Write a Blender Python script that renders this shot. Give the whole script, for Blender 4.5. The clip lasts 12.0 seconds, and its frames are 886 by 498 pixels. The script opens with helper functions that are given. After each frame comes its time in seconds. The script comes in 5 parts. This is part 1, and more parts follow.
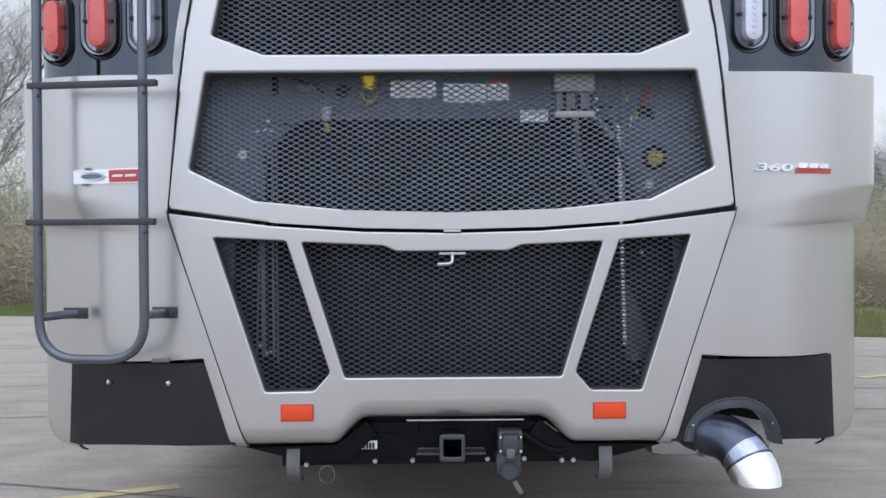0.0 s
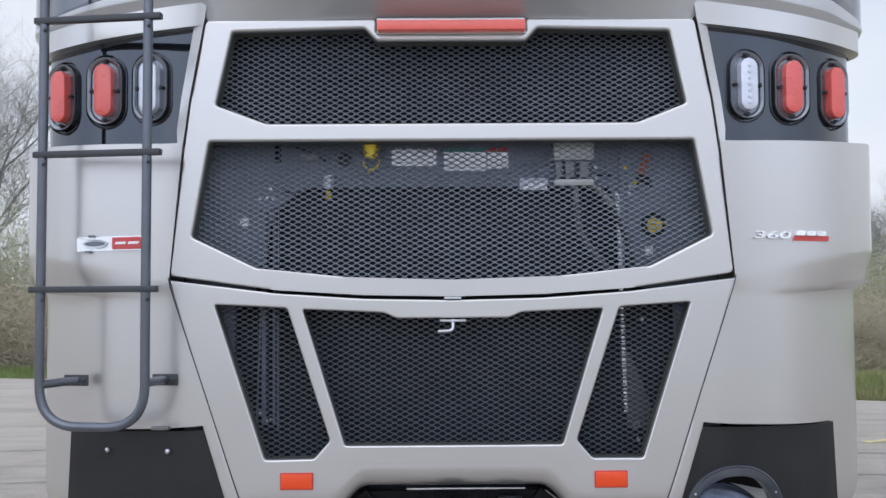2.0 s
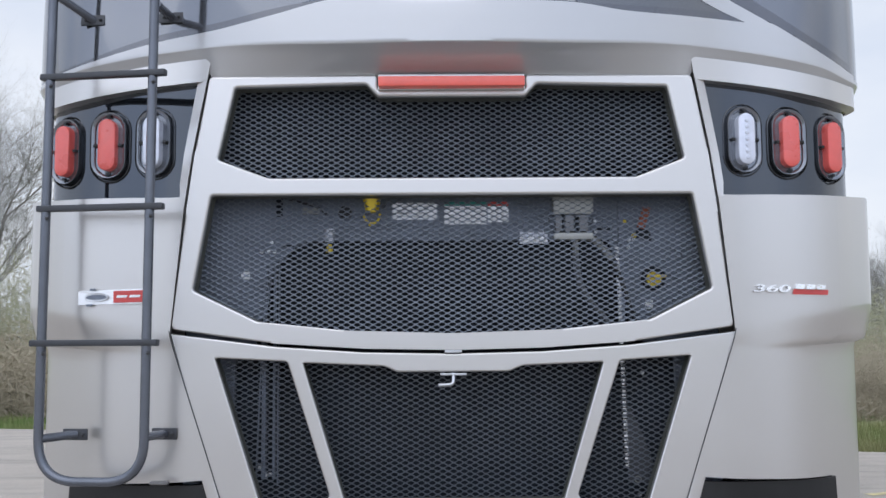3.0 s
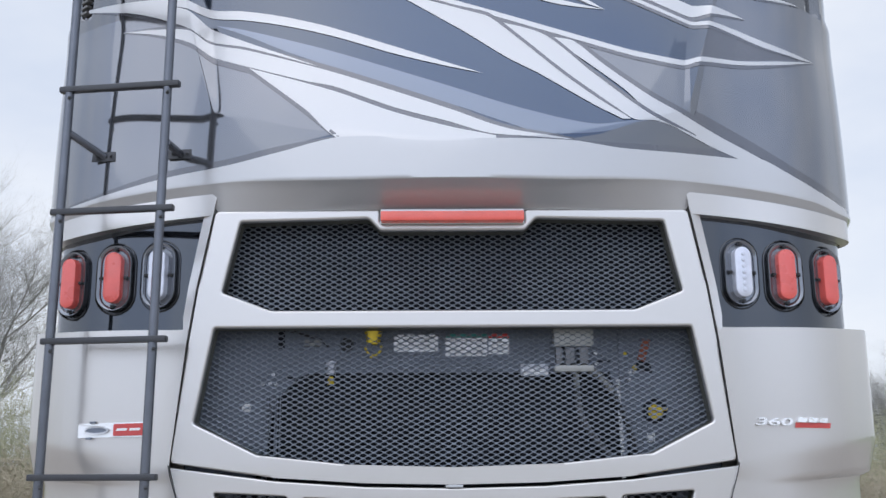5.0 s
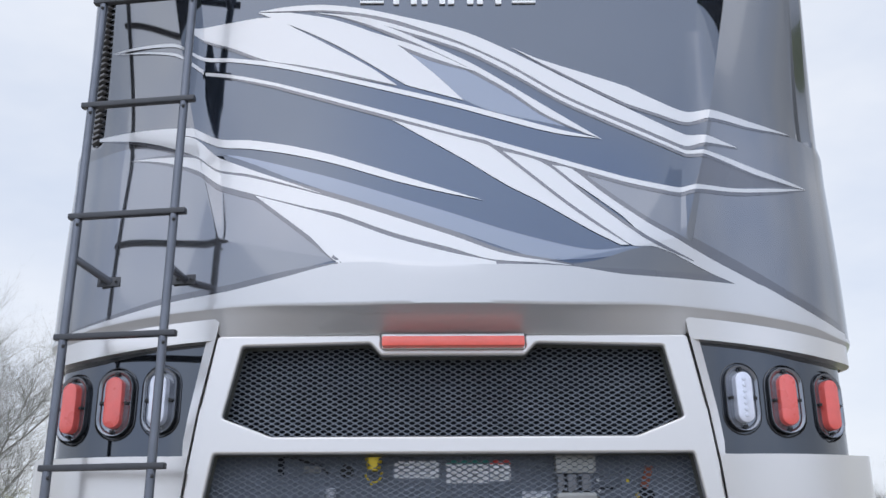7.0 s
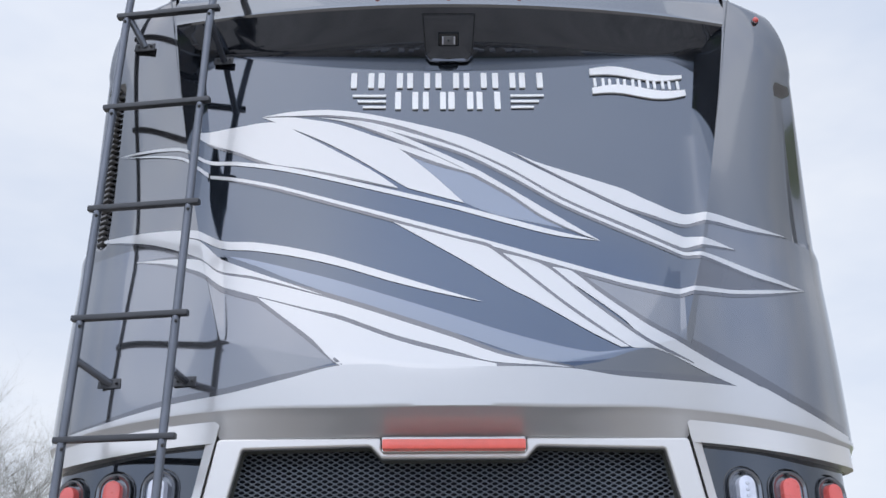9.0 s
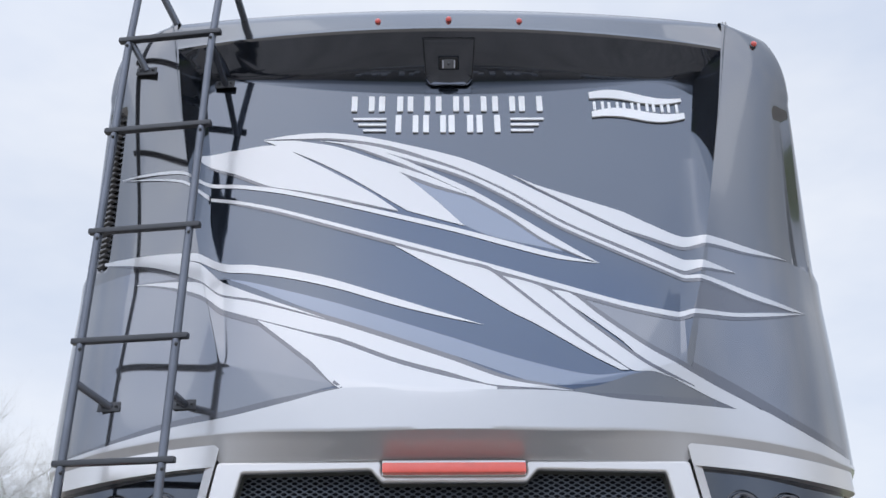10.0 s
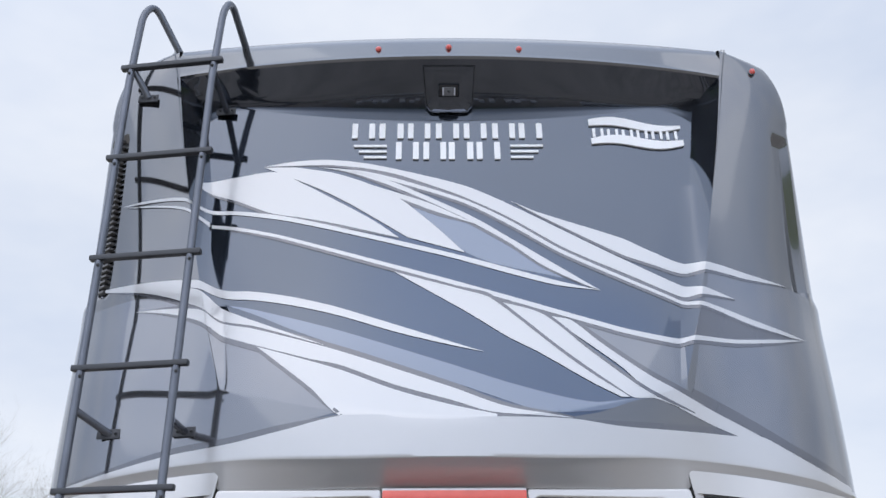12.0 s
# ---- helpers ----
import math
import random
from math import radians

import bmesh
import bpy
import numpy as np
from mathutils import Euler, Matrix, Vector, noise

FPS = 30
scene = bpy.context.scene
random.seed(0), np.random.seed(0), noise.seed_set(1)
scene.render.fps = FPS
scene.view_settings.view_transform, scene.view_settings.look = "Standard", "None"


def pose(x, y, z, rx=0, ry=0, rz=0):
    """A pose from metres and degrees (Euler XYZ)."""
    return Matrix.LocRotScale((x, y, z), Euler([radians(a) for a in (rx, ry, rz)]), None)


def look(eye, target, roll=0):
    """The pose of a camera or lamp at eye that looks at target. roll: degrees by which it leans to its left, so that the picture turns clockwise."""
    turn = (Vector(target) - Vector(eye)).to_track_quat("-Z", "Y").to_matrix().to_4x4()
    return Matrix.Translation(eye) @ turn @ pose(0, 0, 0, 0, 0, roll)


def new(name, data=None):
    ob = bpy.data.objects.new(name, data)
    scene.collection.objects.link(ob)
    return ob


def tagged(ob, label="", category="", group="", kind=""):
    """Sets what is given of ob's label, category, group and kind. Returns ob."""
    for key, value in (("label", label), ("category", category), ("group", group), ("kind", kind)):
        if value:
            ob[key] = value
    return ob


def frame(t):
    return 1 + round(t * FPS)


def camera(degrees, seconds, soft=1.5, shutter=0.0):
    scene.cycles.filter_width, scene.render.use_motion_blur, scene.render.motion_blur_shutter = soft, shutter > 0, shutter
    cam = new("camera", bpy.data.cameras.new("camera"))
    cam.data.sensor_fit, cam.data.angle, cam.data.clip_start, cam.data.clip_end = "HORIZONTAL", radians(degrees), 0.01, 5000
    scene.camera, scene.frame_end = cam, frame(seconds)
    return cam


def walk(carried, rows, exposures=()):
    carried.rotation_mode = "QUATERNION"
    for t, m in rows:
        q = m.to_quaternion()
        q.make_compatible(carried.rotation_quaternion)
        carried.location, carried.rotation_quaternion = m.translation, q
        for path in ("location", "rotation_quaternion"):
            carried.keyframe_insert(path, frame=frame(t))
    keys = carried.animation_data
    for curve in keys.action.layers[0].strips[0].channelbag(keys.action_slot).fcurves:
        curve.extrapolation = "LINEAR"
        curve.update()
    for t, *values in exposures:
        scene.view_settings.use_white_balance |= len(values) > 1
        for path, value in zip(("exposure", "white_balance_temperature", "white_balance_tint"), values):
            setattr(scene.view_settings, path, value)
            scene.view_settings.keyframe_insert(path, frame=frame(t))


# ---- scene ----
cam = camera(47.54, 12.0, soft=1.5)
# seconds, place, turn: a tripod head tilting up, the lens ahead of and above its pivot
PATH = (
    (0.0, -0.0461, 0.0000, 0.9850, 88.999, 0.396, -0.409),
    (0.5, -0.0461, -0.0025, 0.9885, 89.637, 0.392, -0.403),
    (1.0, -0.0461, -0.0056, 0.9927, 90.411, 0.389, -0.395),
    (1.5, -0.0461, -0.0094, 0.9977, 91.357, 0.384, -0.386),
    (2.0, -0.0460, -0.0139, 1.0035, 92.446, 0.378, -0.375),
    (2.5, -0.0460, -0.0193, 1.0101, 93.721, 0.372, -0.363),
    (3.0, -0.0460, -0.0258, 1.0176, 95.197, 0.365, -0.350),
    (3.5, -0.0460, -0.0331, 1.0257, 96.827, 0.357, -0.336),
    (4.0, -0.0460, -0.0411, 1.0341, 98.545, 0.348, -0.321),
    (4.5, -0.0460, -0.0495, 1.0423, 100.292, 0.340, -0.307),
    (5.0, -0.0460, -0.0579, 1.0501, 102.007, 0.332, -0.293),
    (5.5, -0.0461, -0.0664, 1.0574, 103.686, 0.324, -0.280),
    (6.0, -0.0461, -0.0745, 1.0641, 105.244, 0.317, -0.269),
    (6.5, -0.0461, -0.0833, 1.0709, 106.891, 0.310, -0.257),
    (7.0, -0.0461, -0.0917, 1.0770, 108.452, 0.303, -0.247),
    (7.5, -0.0461, -0.1009, 1.0833, 110.103, 0.296, -0.236),
    (8.0, -0.0461, -0.1092, 1.0887, 111.578, 0.290, -0.226),
    (8.5, -0.0462, -0.1160, 1.0929, 112.778, 0.286, -0.219),
    (9.0, -0.0462, -0.1214, 1.0961, 113.716, 0.282, -0.214),
    (9.5, -0.0462, -0.1255, 1.0984, 114.406, 0.280, -0.210),
    (10.0, -0.0462, -0.1284, 1.1001, 114.901, 0.278, -0.207),
    (10.5, -0.0462, -0.1305, 1.1012, 115.260, 0.277, -0.205),
    (11.0, -0.0462, -0.1325, 1.1023, 115.609, 0.276, -0.203),
    (11.5, -0.0462, -0.1345, 1.1034, 115.942, 0.274, -0.201),
    (12.0, -0.0462, -0.1366, 1.1045, 116.288, 0.273, -0.199),
)
walk(cam, [(r[0], pose(*r[1:])) for r in PATH], exposures=[(0.0, 0.0), (12.0, 0.0)])

# ---- world and light: a bright overcast day ----
SUN_DIR = Vector((-0.20, -0.62, 0.76)).normalized()
SKY_GLOW = 1.55
world = bpy.data.worlds.new("overcast_sky")
scene.world = world
world.use_nodes = True
wn, wl = world.node_tree.nodes, world.node_tree.links
sky = wn.new("ShaderNodeTexSky")
sky.sky_type, sky.sun_disc = "NISHITA", False
sky.sun_elevation, sky.sun_rotation = math.asin(SUN_DIR.z), math.atan2(SUN_DIR.x, SUN_DIR.y)
sky.air_density, sky.dust_density, sky.ozone_density = 1.0, 3.0, 1.2
coord = wn.new("ShaderNodeTexCoord")
cloud_map = wn.new("ShaderNodeMapping")
cloud_map.inputs["Scale"].default_value = (1.6, 1.6, 3.6)
cloud = wn.new("ShaderNodeTexNoise")
cloud.inputs["Scale"].default_value, cloud.inputs["Detail"].default_value, cloud.inputs["Roughness"].default_value = 1.4, 5.0, 0.55
cloud_ramp = wn.new("ShaderNodeValToRGB")
cloud_ramp.color_ramp.elements[0].position, cloud_ramp.color_ramp.elements[1].position = 0.30, 0.66
cloud_ramp.color_ramp.elements[0].color = (6.3, 7.1, 8.7, 1)
cloud_ramp.color_ramp.elements[1].color = (8.6, 9.0, 9.8, 1)
sky_mix = wn.new("ShaderNodeMixRGB")
sky_mix.inputs[0].default_value = 0.86
wl.new(coord.outputs["Generated"], cloud_map.inputs["Vector"])
wl.new(cloud_map.outputs["Vector"], cloud.inputs["Vector"])
wl.new(cloud.outputs["Fac"], cloud_ramp.inputs["Fac"])
wl.new(sky.outputs["Color"], sky_mix.inputs[1])
wl.new(cloud_ramp.outputs["Color"], sky_mix.inputs[2])
# the cloud layer is brighter round the hidden sun
toward = wn.new("ShaderNodeVectorMath")
toward.operation = "DOT_PRODUCT"
toward.inputs[1].default_value = SUN_DIR
glow = wn.new("ShaderNodeMapRange")
glow.interpolation_type = "SMOOTHSTEP"
glow.inputs["From Min"].default_value, glow.inputs["From Max"].default_value = 0.1, 1.0
glow.inputs["To Min"].default_value, glow.inputs["To Max"].default_value = 1.0, SKY_GLOW
lit = wn.new("ShaderNodeMixRGB")
lit.blend_type, lit.inputs[0].default_value = "MULTIPLY", 1.0
wl.new(coord.outputs["Generated"], toward.inputs[0])
wl.new(toward.outputs["Value"], glow.inputs["Value"])
wl.new(sky_mix.outputs["Color"], lit.inputs[1])
wl.new(glow.outputs[0], lit.inputs[2])
# bluer round the hidden sun, milkier opposite
turn_mix = wn.new("ShaderNodeMapRange")
turn_mix.inputs["From Min"].default_value, turn_mix.inputs["From Max"].default_value = -0.1, 0.8
hue = wn.new("ShaderNodeMixRGB")
hue.inputs[1].default_value, hue.inputs[2].default_value = (1.01, 1.0, 0.985, 1), (0.945, 1.0, 1.10, 1)
tinted = wn.new("ShaderNodeMixRGB")
tinted.blend_type, tinted.inputs[0].default_value = "MULTIPLY", 1.0
wl.new(toward.outputs["Value"], turn_mix.inputs["Value"])
wl.new(turn_mix.outputs[0], hue.inputs[0])
wl.new(lit.outputs[0], tinted.inputs[1])
wl.new(hue.outputs[0], tinted.inputs[2])
wl.new(tinted.outputs[0], wn["Background"].inputs["Color"])
wn["Background"].inputs["Strength"].default_value = 0.112

sun = new("sun", bpy.data.lights.new("sun", "SUN"))
sun.data.energy, sun.data.angle, sun.data.color = 0.5, radians(70), (1.0, 0.97, 0.93)
sun.matrix_world = look(SUN_DIR * 50, (0, 0, 0))

# ---- materials ----


def surface(name, colour, rough=0.5, metal=0.0, vary=0.06, scale=6.0, fine=90.0, bump=0.0, coat=0.0, spec=0.5, rough_vary=0.06, flake=0.0):
    """A surface with colour variation at two scales, roughness wear and fine relief."""
    m = bpy.data.materials.new(name)
    m.use_nodes = True
    n, l = m.node_tree.nodes, m.node_tree.links
    b = n["Principled BSDF"]
    tc = n.new("ShaderNodeTexCoord")
    big, small = n.new("ShaderNodeTexNoise"), n.new("ShaderNodeTexNoise")
    big.inputs["Scale"].default_value, big.inputs["Detail"].default_value = scale, 4
    small.inputs["Scale"].default_value, small.inputs["Detail"].default_value = fine, 3
    for t in (big, small):
        l.new(tc.outputs["Object"], t.inputs["Vector"])
    add = n.new("ShaderNodeMath")
    add.operation = "MULTIPLY_ADD"
    add.inputs[1].default_value = 0.4
    l.new(small.outputs["Fac"], add.inputs[0])
    l.new(big.outputs["Fac"], add.inputs[2])
    fit = n.new("ShaderNodeMapRange")
    fit.inputs["From Min"].default_value, fit.inputs["From Max"].default_value = 0.45, 0.95
    fit.inputs["To Min"].default_value, fit.inputs["To Max"].default_value = 1 - vary, 1 + vary
    l.new(add.outputs[0], fit.inputs["Value"])
    tint = n.new("ShaderNodeMixRGB")
    tint.blend_type, tint.inputs[0].default_value = "MULTIPLY", 1.0
    tint.inputs[1].default_value = (*colour, 1)
    l.new(fit.outputs[0], tint.inputs[2])
    l.new(tint.outputs[0], b.inputs["Base Color"])
    rr = n.new("ShaderNodeMapRange")
    rr.inputs["From Min"].default_value, rr.inputs["From Max"].default_value = 0.3, 0.7
    rr.inputs["To Min"].default_value, rr.inputs["To Max"].default_value = max(0.01, rough - rough_vary * rough), min(1, rough + rough_vary * rough)
    l.new(big.outputs["Fac"], rr.inputs["Value"])
    l.new(rr.outputs[0], b.inputs["Roughness"])
    b.inputs["Metallic"].default_value = metal
    b.inputs["Specular IOR Level"].default_value = spec
    if coat:
        b.inputs["Coat Weight"].default_value, b.inputs["Coat Roughness"].default_value = coat, 0.02
    if bump:
        bp = n.new("ShaderNodeBump")
        bp.inputs["Strength"].default_value, bp.inputs["Distance"].default_value = bump, 0.01
        l.new(small.outputs["Fac"], bp.inputs["Height"])
        l.new(bp.outputs[0], b.inputs["Normal"])
    return m


def mixin(m, other, make):
    """Blend a second colour into a material's base colour by a mask that make(nodes, links, coords) returns."""
    n, l = m.node_tree.nodes, m.node_tree.links
    b = n["Principled BSDF"]
    src = b.inputs["Base Color"].links[0].from_socket
    tc = n.new("ShaderNodeTexCoord")
    mask = make(n, l, tc.outputs["Object"])
    mx = n.new("ShaderNodeMixRGB")
    mx.inputs[2].default_value = (*other, 1)
    l.new(mask, mx.inputs[0])
    l.new(src, mx.inputs[1])
    l.new(mx.outputs[0], b.inputs["Base Color"])
    return m


def blue_fade(n, l, co):
    """Airbrushed fade from charcoal into blue across the middle of the panel."""
    sep = n.new("ShaderNodeSeparateXYZ")
    l.new(co, sep.inputs[0])
    run = n.new("ShaderNodeMath")
    run.operation, run.inputs[1].default_value = "MULTIPLY_ADD", 0.55
    l.new(sep.outputs["X"], run.inputs[0])
    l.new(sep.outputs["Z"], run.inputs[2])
    band = n.new("ShaderNodeMapRange")
    band.interpolation_type = "SMOOTHERSTEP"
    band.inputs["From Min"].default_value, band.inputs["From Max"].default_value = 2.98, 2.55
    l.new(run.outputs[0], band.inputs["Value"])
    left = n.new("ShaderNodeMapRange")
    left.interpolation_type = "SMOOTHERSTEP"
    left.inputs["From Min"].default_value, left.inputs["From Max"].default_value = -0.62, 0.0
    l.new(sep.outputs["X"], left.inputs["Value"])
    right = n.new("ShaderNodeMapRange")
    right.interpolation_type = "SMOOTHERSTEP"
    right.inputs["From Min"].default_value, right.inputs["From Max"].default_value = 0.86, 0.55
    l.new(sep.outputs["X"], right.inputs["Value"])
    p1, p2 = n.new("ShaderNodeMath"), n.new("ShaderNodeMath")
    p1.operation = p2.operation = "MULTIPLY"
    l.new(left.outputs[0], p1.inputs[0])
    l.new(right.outputs[0], p1.inputs[1])
    l.new(p1.outputs[0], p2.inputs[0])
    l.new(band.outputs[0], p2.inputs[1])
    return p2.outputs[0]


M = {}
M["silver"] = surface("champagne_silver_paint", (0.585, 0.566, 0.548), 0.32, 0.80, 0.02, 3, 400, 0.0, 0.6)
M["pearl"] = surface("pearl_white_paint", (0.50, 0.50, 0.505), 0.30, 0.35, 0.015, 3, 400, 0.0, 1.0)
M["charcoal"] = mixin(surface("charcoal_fading_to_blue_paint", (0.058, 0.072, 0.096), 0.06, 0.85, 0.03, 2, 500, 0.0, 1.0), (0.038, 0.060, 0.102), blue_fade)
M["pillar"] = surface("grey_metallic_paint", (0.130, 0.133, 0.140), 0.10, 0.85, 0.03, 2, 500, 0.0, 1.0)
M["dark_grey"] = surface("dark_grey_paint", (0.105, 0.108, 0.122), 0.16, 0.6, 0.03, 3, 500, 0.0, 1.0)
M["pale_blue"] = surface("pale_blue_grey_paint", (0.150, 0.176, 0.226), 0.12, 0.7, 0.03, 3, 500, 0.0, 1.0)
M["pale_grey"] = surface("pale_grey_paint", (0.165, 0.172, 0.190), 0.09, 0.75, 0.03, 3, 500, 0.0, 1.0)
# the panel's charcoal gloss, darkened for the shaded side under the visor
M["soffit"] = surface("shade_darkened_gloss_paint", (0.042, 0.050, 0.066), 0.07, 0.85, 0.05, 4, 300, 0, 1.0)
M["gloss_black"] = surface("gloss_black_plastic", (0.03, 0.032, 0.038), 0.12, 0, 0.1, 5, 200, 0, 1.0)
M["satin_black"] = surface("satin_black_plastic", (0.015, 0.015, 0.0155), 0.36, 0, 0.25, 9, 160, 0.05, 0.0, 0.4)
M["rubber"] = surface("black_rubber", (0.034, 0.035, 0.038), 0.5, 0, 0.25, 10, 150, 0.2)
M["ladder"] = surface("black_powder_coated_tube", (0.135, 0.145, 0.168), 0.25, 0.6, 0.12, 14, 300, 0.04)
M["mesh"] = surface("grey_expanded_metal", (0.150, 0.168, 0.196), 0.42, 0.3, 0.15, 12, 300, 0.05)
# near black, with the shade of the bay and of recesses in its colour
M["bay"] = surface("unlit_recess_black", (0.007, 0.010, 0.016), 0.8, 0, 0.3, 8, 60, 0.1)
M["slate"] = surface("slate_painted_steel", (0.155, 0.178, 0.22), 0.5, 0.3, 0.12, 7, 150, 0.05)
M["jamb"] = surface("dark_olive_edge", (0.075, 0.077, 0.066), 0.6, 0, 0.2, 8, 100, 0.05)
M["red"] = surface("red_lamp_lens", (0.70, 0.105, 0.088), 0.28, 0, 0.08, 20, 250, 0.05, 0.6)
M["brake_red"] = surface("bright_red_brake_lens", (0.86, 0.135, 0.10), 0.25, 0, 0.08, 20, 250, 0.05, 0.5)
M["orange"] = surface("orange_red_reflector", (0.78, 0.065, 0.008), 0.35, 0, 0.06, 40, 300, 0.1, 0.15)
M["clear"] = surface("clear_lamp_lens", (0.62, 0.64, 0.72), 0.18, 0.2, 0.10, 30, 200, 0.05, 1.0)
M["chrome"] = surface("polished_chrome", (0.92, 0.92, 0.93), 0.18, 1.0, 0.03, 8, 100, 0)
M["burnt"] = surface("heat_blued_chrome", (0.10, 0.115, 0.15), 0.22, 1.0, 0.25, 12, 80, 0.03)
M["steel"] = surface("brushed_steel", (0.55, 0.56, 0.58), 0.32, 1.0, 0.08, 20, 300, 0.03)
M["frame_black"] = surface("chassis_black_paint", (0.007, 0.007, 0.008), 0.36, 0.0, 0.4, 8, 90, 0.15, 0.0, 0.13)
M["white"] = surface("white_lettering", (0.82, 0.82, 0.82), 0.3, 0, 0.02, 6, 200, 0, 0.5)
M["label"] = surface("white_label", (0.88, 0.89, 0.90), 0.5, 0, 0.05, 30, 250)
M["label_red"] = surface("red_badge", (0.55, 0.045, 0.04), 0.3, 0, 0.05, 30, 250, 0, 0.5)
M["label_green"] = surface("teal_label_band", (0.05, 0.25, 0.22), 0.5, 0, 0.05, 30, 250)
M["yellow"] = surface("yellow_plastic_cap", (0.62, 0.46, 0.03), 0.45, 0, 0.12, 20, 200, 0.05)
M["hose"] = surface("grey_hose", (0.115, 0.12, 0.13), 0.5, 0, 0.15, 20, 200, 0.05)
M["filter"] = surface("pale_filter_housing", (0.27, 0.275, 0.265), 0.45, 0.2, 0.1, 20, 200, 0.05)
M["wall"] = surface("white_side_wall", (0.55, 0.54, 0.53), 0.35, 0.1, 0.03, 3, 300, 0, 0.6)
M["lamp_panel"] = surface("deep_gloss_charcoal_panel", (0.046, 0.055, 0.070), 0.05, 0.85, 0.04, 3, 300, 0, 1.0)
M["bezel"] = surface("shiny_black_rubber", (0.040, 0.043, 0.050), 0.18, 0.4, 0.12, 12, 200, 0.03, 0.6)
# bezel gloss with the reflected sky put into a lighter grey
M["lamp_rim"] = surface("sky_toned_lamp_rim", (0.17, 0.182, 0.205), 0.17, 0.7, 0.10, 14, 200, 0.03, 1.0)
M["badge_white"] = surface("bright_badge_enamel", (0.86, 0.86, 0.87), 0.25, 0.6, 0.02, 10, 200, 0, 0.8)
M["collar"] = surface("dull_grey_black_steel", (0.060, 0.063, 0.070), 0.42, 0.2, 0.2, 16, 180, 0.06)
M["hook_grey"] = surface("grey_galvanised_steel", (0.16, 0.155, 0.152), 0.5, 0.4, 0.15, 14, 150, 0.06)
M["blued"] = surface("silver_blue_tempered_steel", (0.42, 0.46, 0.55), 0.14, 1.0, 0.18, 10, 80, 0.02)
M["rust"] = surface("rusty_orange_primer", (0.30, 0.085, 0.045), 0.6, 0, 0.25, 20, 150, 0.1)
M["rung"] = surface("dark_powder_coated_tread", (0.040, 0.042, 0.048), 0.4, 0.1, 0.15, 14, 300, 0.05)

# ---- building helpers ----


def part(name, bm, material, parent=None, label="", smooth=False, kind="", crease=38):
    """Link a bmesh (or ready mesh) as one object under a thing or a part."""
    if isinstance(bm, bpy.types.Mesh):
        me = bm
    else:
        me = bpy.data.meshes.new(name)
        bm.normal_update()
        bm.to_mesh(me)
        bm.free()
    if smooth:
        me.shade_smooth()
        me.set_sharp_from_angle(angle=radians(crease))
    me.materials.append(M[material] if isinstance(material, str) else material)
    ob = new(name, me)
    if parent is not None:
        ob.parent = parent
        if parent.type == "EMPTY":
            ob.matrix_parent_inverse = Matrix.Translation(-parent.location)
    if label or kind:
        tagged(ob, label, kind=kind)
    return ob


def box(bm, x0, x1, y0, y1, z0, z1, bevel=0.0):
    made = bmesh.ops.create_cube(bm, size=1, matrix=Matrix.LocRotScale(((x0 + x1) / 2, (y0 + y1) / 2, (z0 + z1) / 2), None, (x1 - x0, y1 - y0, z1 - z0)))
    if bevel:
        edges = {e for v in made["verts"] for e in v.link_edges}
        bmesh.ops.bevel(bm, geom=list(edges), offset=bevel, segments=2, affect="EDGES", profile=0.6)
    return bm


def tube(bm, pts, r, n=12, cap=True):
    """A round tube along a line of points; r may be one radius or one for each point."""
    pts = [Vector(p) for p in pts]
    rings = []
    side = None
    for i, p in enumerate(pts):
        d = (pts[min(i + 1, len(pts) - 1)] - pts[max(i - 1, 0)]).normalized()
        if side is None:
            side = d.orthogonal().normalized()
        side = (side - d * side.dot(d)).normalized()
        up = d.cross(side)
        rad = r if isinstance(r, (int, float)) else r[i]
        rings.append([bm.verts.new(p + (side * math.cos(a) + up * math.sin(a)) * rad) for a in (2 * math.pi * k / n for k in range(n))])
    for a, b in zip(rings, rings[1:]):
        for k in range(n):
            bm.faces.new((a[k], a[(k + 1) % n], b[(k + 1) % n], b[k]))
    if cap:
        bm.faces.new(rings[0][::-1])
        bm.faces.new(rings[-1])
    return bm


def bend(points, radius, n=6):
    """Round the corners of a line of points."""
    pts = [Vector(p) for p in points]
    out = [pts[0]]
    for a, b, c in zip(pts, pts[1:], pts[2:]):
        ra = min(radius, (a - b).length * 0.49)
        rc = min(radius, (c - b).length * 0.49)
        p, q = b + (a - b).normalized() * ra, b + (c - b).normalized() * rc
        out += [p * (1 - t) ** 2 + b * 2 * t * (1 - t) + q * t * t for t in (k / n for k in range(n + 1))]
    return out + [pts[-1]]


